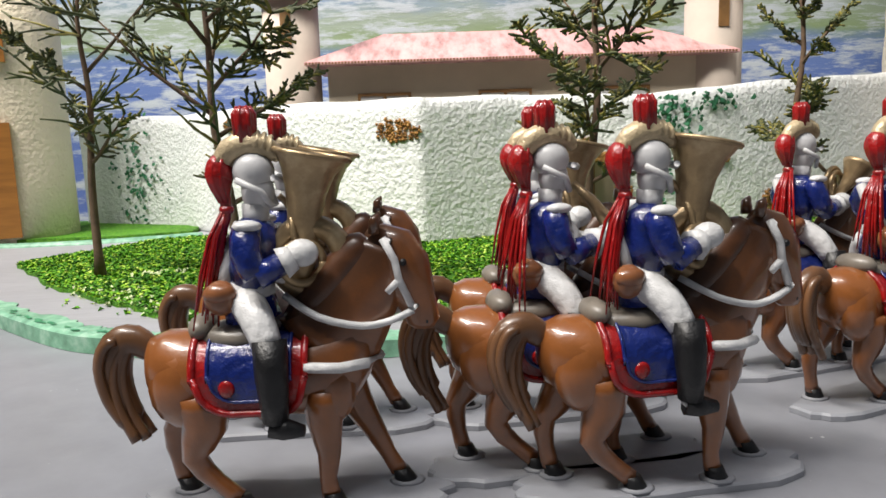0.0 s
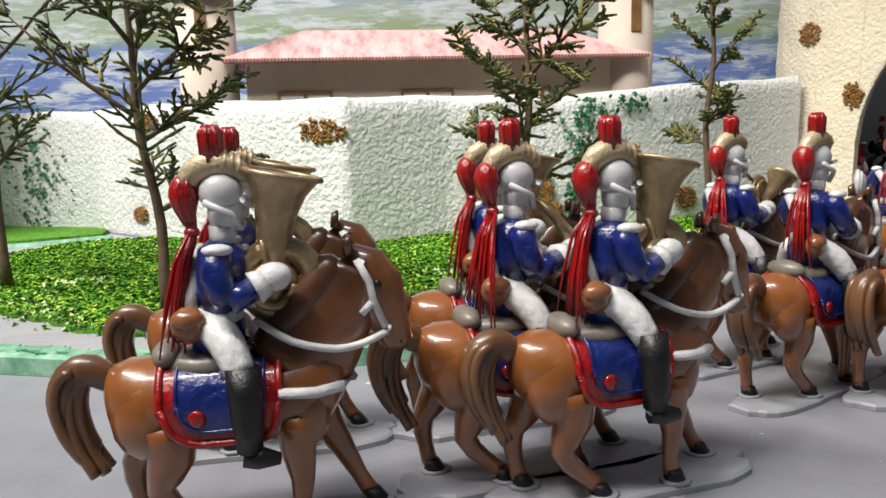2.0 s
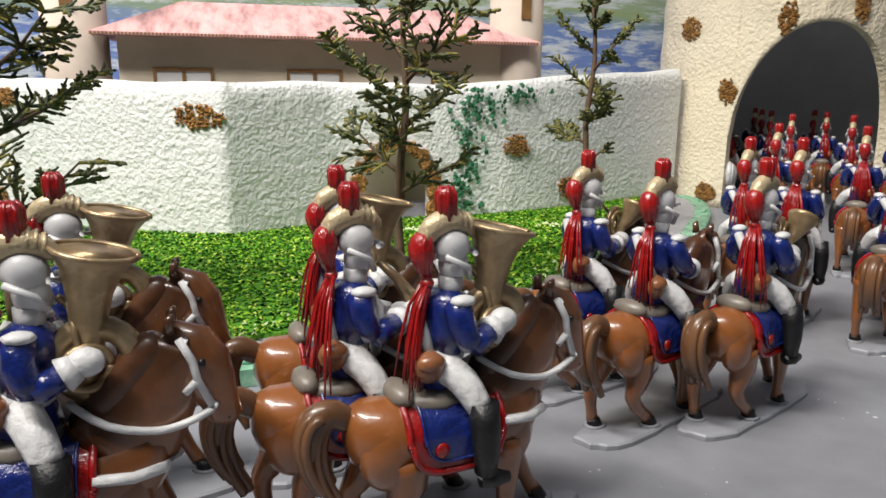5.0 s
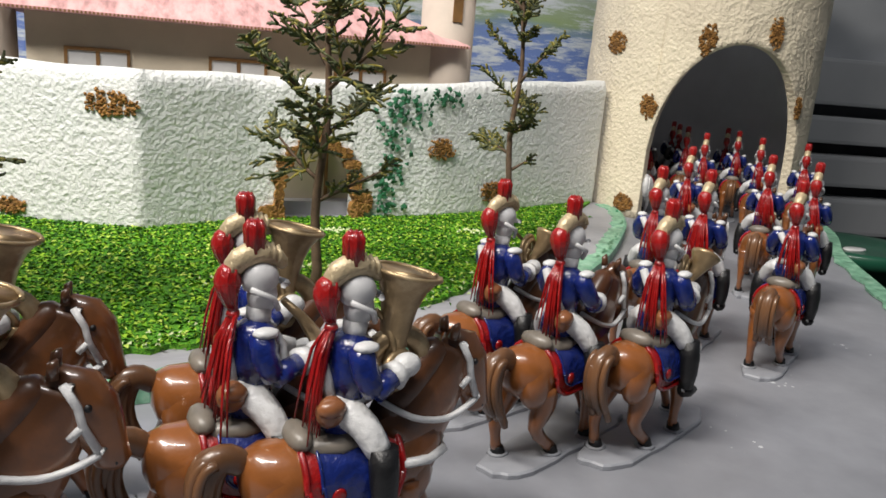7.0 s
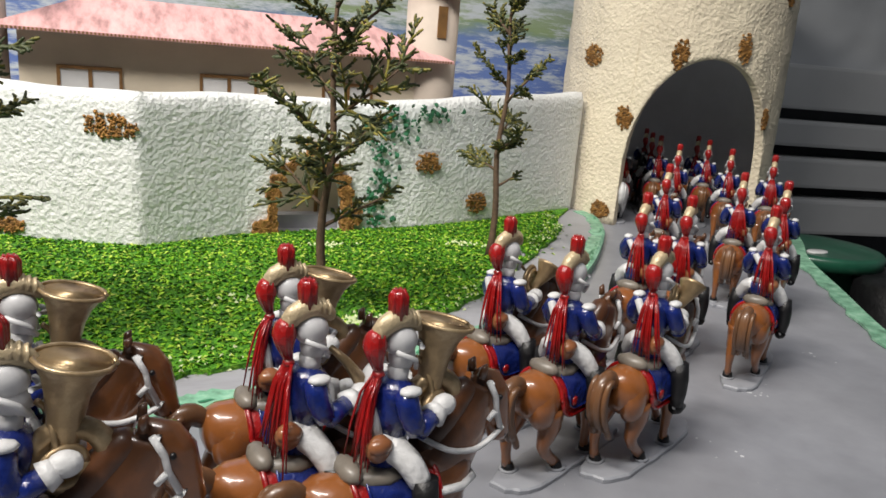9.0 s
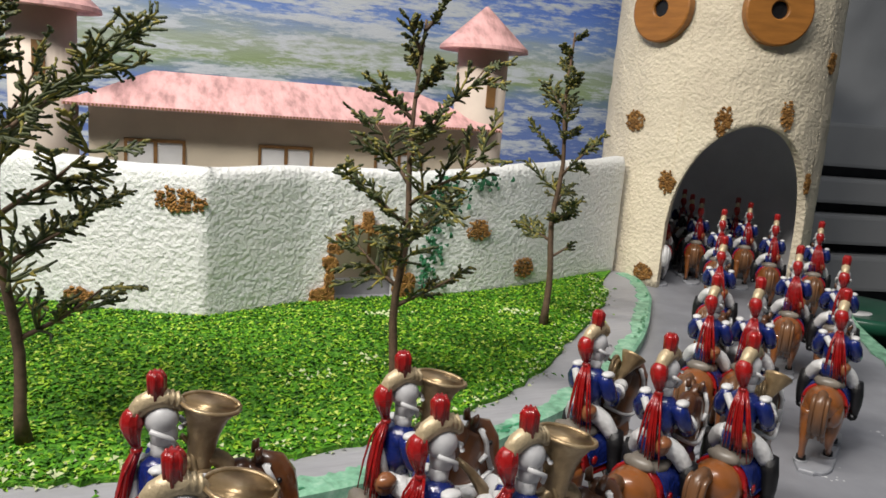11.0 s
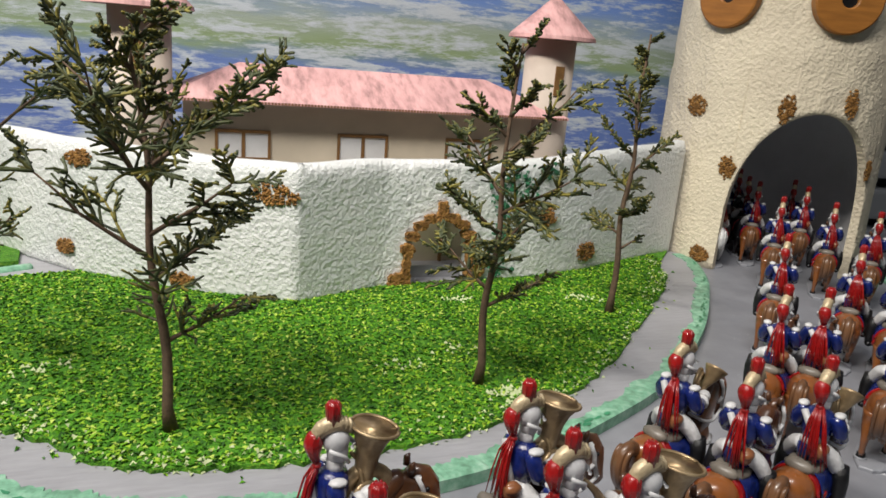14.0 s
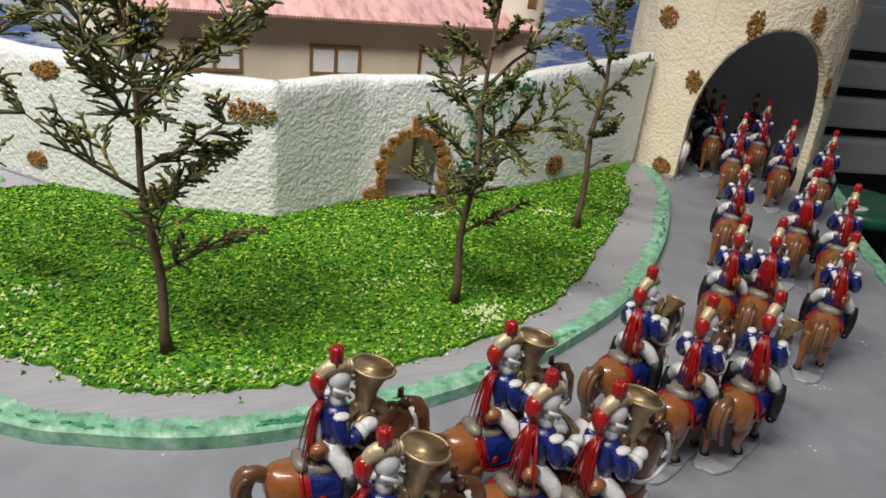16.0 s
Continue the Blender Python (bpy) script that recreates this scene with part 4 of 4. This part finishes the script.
    cloth(-0.090, 0.072, 0.268, 0.009, BL, 0.055, 0.004)
    for sy in (-1, 1):
        ball(bm, (-0.052, 0.098 * sy, 0.295), (0.017, 0.006, 0.018), RD, u=8, v=6)
    ball(bm, (-0.035, 0, 0.382), (0.10, 0.070, 0.032), SA)
    ball(bm, (-0.115, 0, 0.40), (0.03, 0.060, 0.028), SA)
    # rider: legs, boots
    for sy in (-1, 1):
        tube(bm, smooth_line([(-0.018, 0.030 * sy, 0.455), (0.010, 0.070 * sy, 0.428), (0.036, 0.098 * sy, 0.375)], 3), [0.038, 0.036, 0.035, 0.034, 0.032, 0.030, 0.028], WH, 10)
        tube(bm, [(0.040, 0.104 * sy, 0.392), (0.042, 0.114 * sy, 0.33), (0.044, 0.117 * sy, 0.28), (0.044, 0.114 * sy, 0.232)], [0.034, 0.033, 0.029, 0.025], BK, 10)
        tube(bm, [(0.035, 0.113 * sy, 0.222), (0.062, 0.116 * sy, 0.216), (0.10, 0.12 * sy, 0.213)], [0.024, 0.023, 0.012], BK, 8)
        tube(bm, [(0.03, 0.104 * sy, 0.37), (0.02, 0.112 * sy, 0.30), (0.03, 0.114 * sy, 0.225), (0.055, 0.126 * sy, 0.203), (0.07, 0.118 * sy, 0.205)], 0.0055, WH, 5)
    # torso: skirt, belt, jacket
    tube(bm, [(-0.012, 0, 0.415), (-0.016, 0, 0.45), (-0.015, 0, 0.475)], [0.058, 0.055, 0.047], BL, 12, 1.02)
    tube(bm, [(-0.015, 0, 0.468), (-0.012, 0, 0.492)], [0.050, 0.049], WH, 12, 1.04)
    tube(bm, [(-0.012, 0, 0.486), (-0.004, 0, 0.53), (0.002, 0, 0.575), (0.002, 0, 0.605), (0.004, 0, 0.622)], [0.046, 0.049, 0.052, 0.046, 0.022], BL, 12, 1.12)
    tube(bm, [(-0.040, 0.050, 0.603), (-0.058, 0.012, 0.555), (-0.058, -0.035, 0.495)], [0.014, 0.015, 0.013], WH, 8)
    tube(bm, [(0.04, 0.045, 0.60), (0.064, 0.0, 0.55), (0.055, -0.04, 0.495)], 0.010, WH, 6)
    ball(bm, (-0.062, -0.05, 0.468), (0.034, 0.024, 0.036), LE)
    ball(bm, (-0.062, -0.057, 0.478), (0.034, 0.022, 0.022), LE)
    # arms
    reach = {"tuba": (0.105, 0.555), "horn": (0.125, 0.535), "bell": (0.13, 0.545), "plain": (0.125, 0.50), "reed": (0.12, 0.53)}[kind]
    for sy in (-1, 1):
        el = (0.02 if kind != "plain" else 0.035, 0.086 * sy, 0.515)
        hnd = (reach[0], 0.045 * sy if kind != "tuba" else (0.055 if sy > 0 else 0.062) * sy, reach[1] - (0.03 if sy > 0 else 0))
        tube(bm, smooth_line([(0.0, 0.052 * sy, 0.60), (0.0, 0.078 * sy, 0.56), el], 2), [0.030, 0.031, 0.030, 0.028, 0.026], BL, 10)
        mid = [el[i] * 0.45 + hnd[i] * 0.55 for i in range(3)]
        tube(bm, [el, mid], [0.027, 0.024], BL, 10)
        tube(bm, [mid, [mid[i] * 0.4 + hnd[i] * 0.6 for i in range(3)]], [0.034, 0.026], WH, 10)
        ball(bm, hnd, (0.034, 0.026, 0.028), WH)
        ball(bm, (0.004, 0.07 * sy, 0.612), (0.03, 0.022, 0.012), WH, u=8, v=6)
    # head: plain, then helmet, crest, plume and hanging mane
    tube(bm, [(0.006, 0, 0.61), (0.008, 0, 0.65)], [0.026, 0.028], SV, 10)
    ball(bm, (0.014, 0, 0.675), (0.034, 0.030, 0.046), SV, u=12, v=10)
    ball(bm, (0.008, 0, 0.715), (0.043, 0.037, 0.040), SV, u=12, v=10)
    tube(bm, [(0.052, -0.03, 0.702), (0.068, 0, 0.697), (0.052, 0.03, 0.702)], [0.007, 0.009, 0.007], SV, 6)
    tube(bm, [(-0.02, 0.036, 0.70), (0.03, 0.04, 0.675), (0.045, 0.018, 0.645)], 0.007, SV, 6)
    tube(bm, [(-0.02, -0.036, 0.70), (0.03, -0.04, 0.675), (0.045, -0.018, 0.645)], 0.007, SV, 6)
    tube(bm, smooth_line([(-0.056, 0, 0.728), (-0.036, 0, 0.757), (0.004, 0, 0.770), (0.044, 0, 0.757), (0.062, 0, 0.736)], 2), [0.018, 0.023, 0.026, 0.027, 0.026, 0.024, 0.021, 0.017, 0.009], CR, 10, 0.9)
    for k in range(9):
        u = -0.055 + 0.0128 * k
        zc = 0.768 - 7.5 * (u - 0.008) ** 2
        tube(bm, [(u, -0.019, zc - 0.004), (u, -0.012, zc + 0.016), (u, 0, zc + 0.025), (u, 0.012, zc + 0.016), (u, 0.019, zc - 0.004)], 0.006, CR, 5)
    tube(bm, [(-0.002, 0, 0.772), (-0.003, 0, 0.80), (-0.004, 0, 0.826), (-0.004, 0, 0.838), (-0.004, 0, 0.844)], [0.020, 0.022, 0.023, 0.018, 0.007], RD, 10)
    for k in range(7):
        a = k * 0.9
        tube(bm, [(-0.003 + 0.019 * math.cos(a), 0.019 * math.sin(a), 0.772), (-0.004 + 0.020 * math.cos(a), 0.020 * math.sin(a), 0.828), (-0.004 + 0.012 * math.cos(a), 0.012 * math.sin(a), 0.843)], [0.005, 0.006, 0.004], RD, 5)
    hang = smooth_line([(-0.052, 0, 0.748), (-0.060, 0, 0.722), (-0.058, -0.003, 0.682), (-0.050, -0.006, 0.640), (-0.066, -0.010, 0.585), (-0.078, -0.018, 0.51), (-0.086, -0.028, 0.43)], 3)
    hr = [0.011, 0.019, 0.025, 0.028, 0.029, 0.026, 0.021, 0.016, 0.012, 0.011, 0.012, 0.012, 0.013, 0.013, 0.012, 0.012, 0.011, 0.009, 0.004]
    tube(bm, hang, hr, RD, 12, 1.05)
    for k in range(7):
        a = 1.2 + k * 0.65
        tube(bm, [hang[j] + Vector((math.cos(a) * hr[j] * 0.86, math.sin(a) * hr[j] * 0.9, 0)) for j in range(1, 9)], 0.0052, RD, 5)
    ball(bm, hang[9], (0.016, 0.017, 0.012), RD, u=8, v=6)
    for k in range(24):
        oy, ox = rnd.gauss(0, 0.022), rnd.uniform(-0.016, 0.012)
        tube(bm, [hang[9] + Vector((ox * 0.3, oy * 0.3, 0)), hang[12] + Vector((ox * 0.8 - 0.004, oy * 0.75, 0)), hang[15] + Vector((ox * 1.1 - 0.006, oy * 1.05, 0)), hang[-1] + Vector((ox * 1.5 - 0.008, oy * 1.35, rnd.uniform(-0.04, 0.03)))], [0.0045, 0.0042, 0.0036, 0.0018], RD, 4)
    # what the rider plays
    def ring(c, r, th, rot, mi, n=22, sweep=1.0):
        tube(bm, [Vector(c) + rot @ Vector((r * math.cos(2 * math.pi * sweep * k / n), 0, r * math.sin(2 * math.pi * sweep * k / n))) for k in range(n + 1)], th, mi, 8)
    if kind == "tuba":
        ax = [(0.085, 0.0, 0.45), (0.092, 0.0, 0.50), (0.098, 0.0, 0.56), (0.104, 0.0, 0.62), (0.110, 0.0, 0.67), (0.117, 0.0, 0.71), (0.124, 0.0, 0.738), (0.127, 0.0, 0.745)]
        loft(bm, [(c, (0, -r, 0), (r, 0, -r * 0.2)) for c, r in zip(ax, (0.020, 0.024, 0.029, 0.034, 0.041, 0.053, 0.070, 0.074))], GD, 20, cap=True)
        loft(bm, [((0.127, 0, 0.7455), (0, -0.066, 0), (0.066, 0, -0.0132)), ((0.122, 0, 0.732), (0, -0.05, 0), (0.05, 0, -0.01))], GD, 20)
        tube(bm, [(0.127 + 0.074 * math.cos(k * 0.3142), 0.074 * math.sin(k * 0.3142), 0.745 - 0.0148 * math.cos(k * 0.3142)) for k in range(21)], 0.006, GD, 6)
        ring((0.112, 0, 0.535), 0.066, 0.025, Matrix.Identity(3), GD)
        ring((0.10, -0.03, 0.53), 0.042, 0.009, Matrix.Rotation(0.4, 3, "Z"), GD)
        tube(bm, smooth_line([(0.055, 0, 0.665), (0.075, 0, 0.64), (0.085, -0.03, 0.60), (0.09, -0.03, 0.55)], 3), 0.007, GD, 6)
    elif kind == "horn":
        for r, y, th in ((0.052, 0, 0.009), (0.040, -0.012, 0.008), (0.030, 0.008, 0.007)):
            ring((0.135, y, 0.585), r, th, Matrix.Rotation(0.35, 3, "Z"), GD)
        ax = [(0.13, -0.02, 0.55), (0.155, -0.03, 0.58), (0.178, -0.035, 0.61), (0.192, -0.038, 0.635), (0.197, -0.04, 0.645)]
        loft(bm, [(c, (0, -r, 0), (r * 0.8, 0, -r * 0.6)) for c, r in zip(ax, (0.012, 0.018, 0.03, 0.045, 0.05))], GD, 16)
        tube(bm, [(0.058, 0, 0.665), (0.10, 0, 0.63)], 0.006, GD, 6)
    elif kind == "bell":
        loft(bm, [((0.135 + d, -0.035, 0.555), (0, r, 0), (0, 0, r)) for d, r in ((0.0, 0.02), (0.02, 0.048), (0.03, 0.056), (0.036, 0.05), (0.03, 0.02))], SV, 20)
        tube(bm, [(0.06, 0, 0.66), (0.10, -0.01, 0.62), (0.14, -0.03, 0.56)], [0.008, 0.012, 0.02], GD, 8)
    elif kind == "reed":
        tube(bm, [(0.056, 0, 0.665), (0.10, 0.01, 0.60), (0.15, 0.01, 0.52), (0.165, 0.01, 0.50)], [0.006, 0.009, 0.012, 0.022], BK, 8)
    bmesh.ops.scale(bm, vec=(S, S, S), verts=bm.verts)
    bmesh.ops.recalc_face_normals(bm, faces=bm.faces)
    me = bpy.data.meshes.new("toy_rider")
    bm.to_mesh(me)
    bm.free()
    for m in FIG:
        me.materials.append(m)
    return me


LABELS = {"tuba": "painted toy rider on a brown horse with a gold tuba", "horn": "painted toy rider on a brown horse with a coiled gold horn",
          "bell": "painted toy rider on a brown horse with a silver bell", "plain": "painted toy rider on a brown horse, white gloves forward",
          "reed": "painted toy rider on a brown horse with a black reed pipe"}
MESH = {k: rider_mesh(k, i + 1) for i, k in enumerate(LABELS)}
RIDERS = [(-0.46, 1.36, 1, "tuba"), (-0.49, 1.79, 1, "tuba"),
          (0.35, 1.40, 10, "tuba"), (0.16, 1.51, 9, "bell"), (0.17, 1.83, 8, "tuba"),
          (1.04, 2.15, 18, "horn"), (1.14, 1.86, 24, "plain"), (1.48, 1.83, 24, "horn"),
          (2.05, 2.65, 34, "plain"), (2.26, 2.58, 34, "reed"), (2.55, 2.34, 34, "plain"),
          (3.02, 3.66, 40, "plain"), (3.37, 3.36, 42, "reed"), (3.41, 3.05, 40, "plain"),
          (4.20, 4.95, 46, "plain"), (4.58, 4.72, 46, "plain"), (4.70, 4.36, 44, "reed"),
          (4.62, 5.72, 48, "plain"), (5.02, 5.48, 48, "plain"), (5.22, 5.86, 46, "plain"),
          (4.62, 6.42, 50, "reed"), (5.05, 6.5, 50, "plain")]
for x, y, h, kind in RIDERS:
    ob = new("toy_rider", MESH[kind])
    ob.matrix_basis = pose(x * S, y * S, 0, 0, 0, h)
    tagged(ob, LABELS[kind], "toy rider", "mounted toy band")

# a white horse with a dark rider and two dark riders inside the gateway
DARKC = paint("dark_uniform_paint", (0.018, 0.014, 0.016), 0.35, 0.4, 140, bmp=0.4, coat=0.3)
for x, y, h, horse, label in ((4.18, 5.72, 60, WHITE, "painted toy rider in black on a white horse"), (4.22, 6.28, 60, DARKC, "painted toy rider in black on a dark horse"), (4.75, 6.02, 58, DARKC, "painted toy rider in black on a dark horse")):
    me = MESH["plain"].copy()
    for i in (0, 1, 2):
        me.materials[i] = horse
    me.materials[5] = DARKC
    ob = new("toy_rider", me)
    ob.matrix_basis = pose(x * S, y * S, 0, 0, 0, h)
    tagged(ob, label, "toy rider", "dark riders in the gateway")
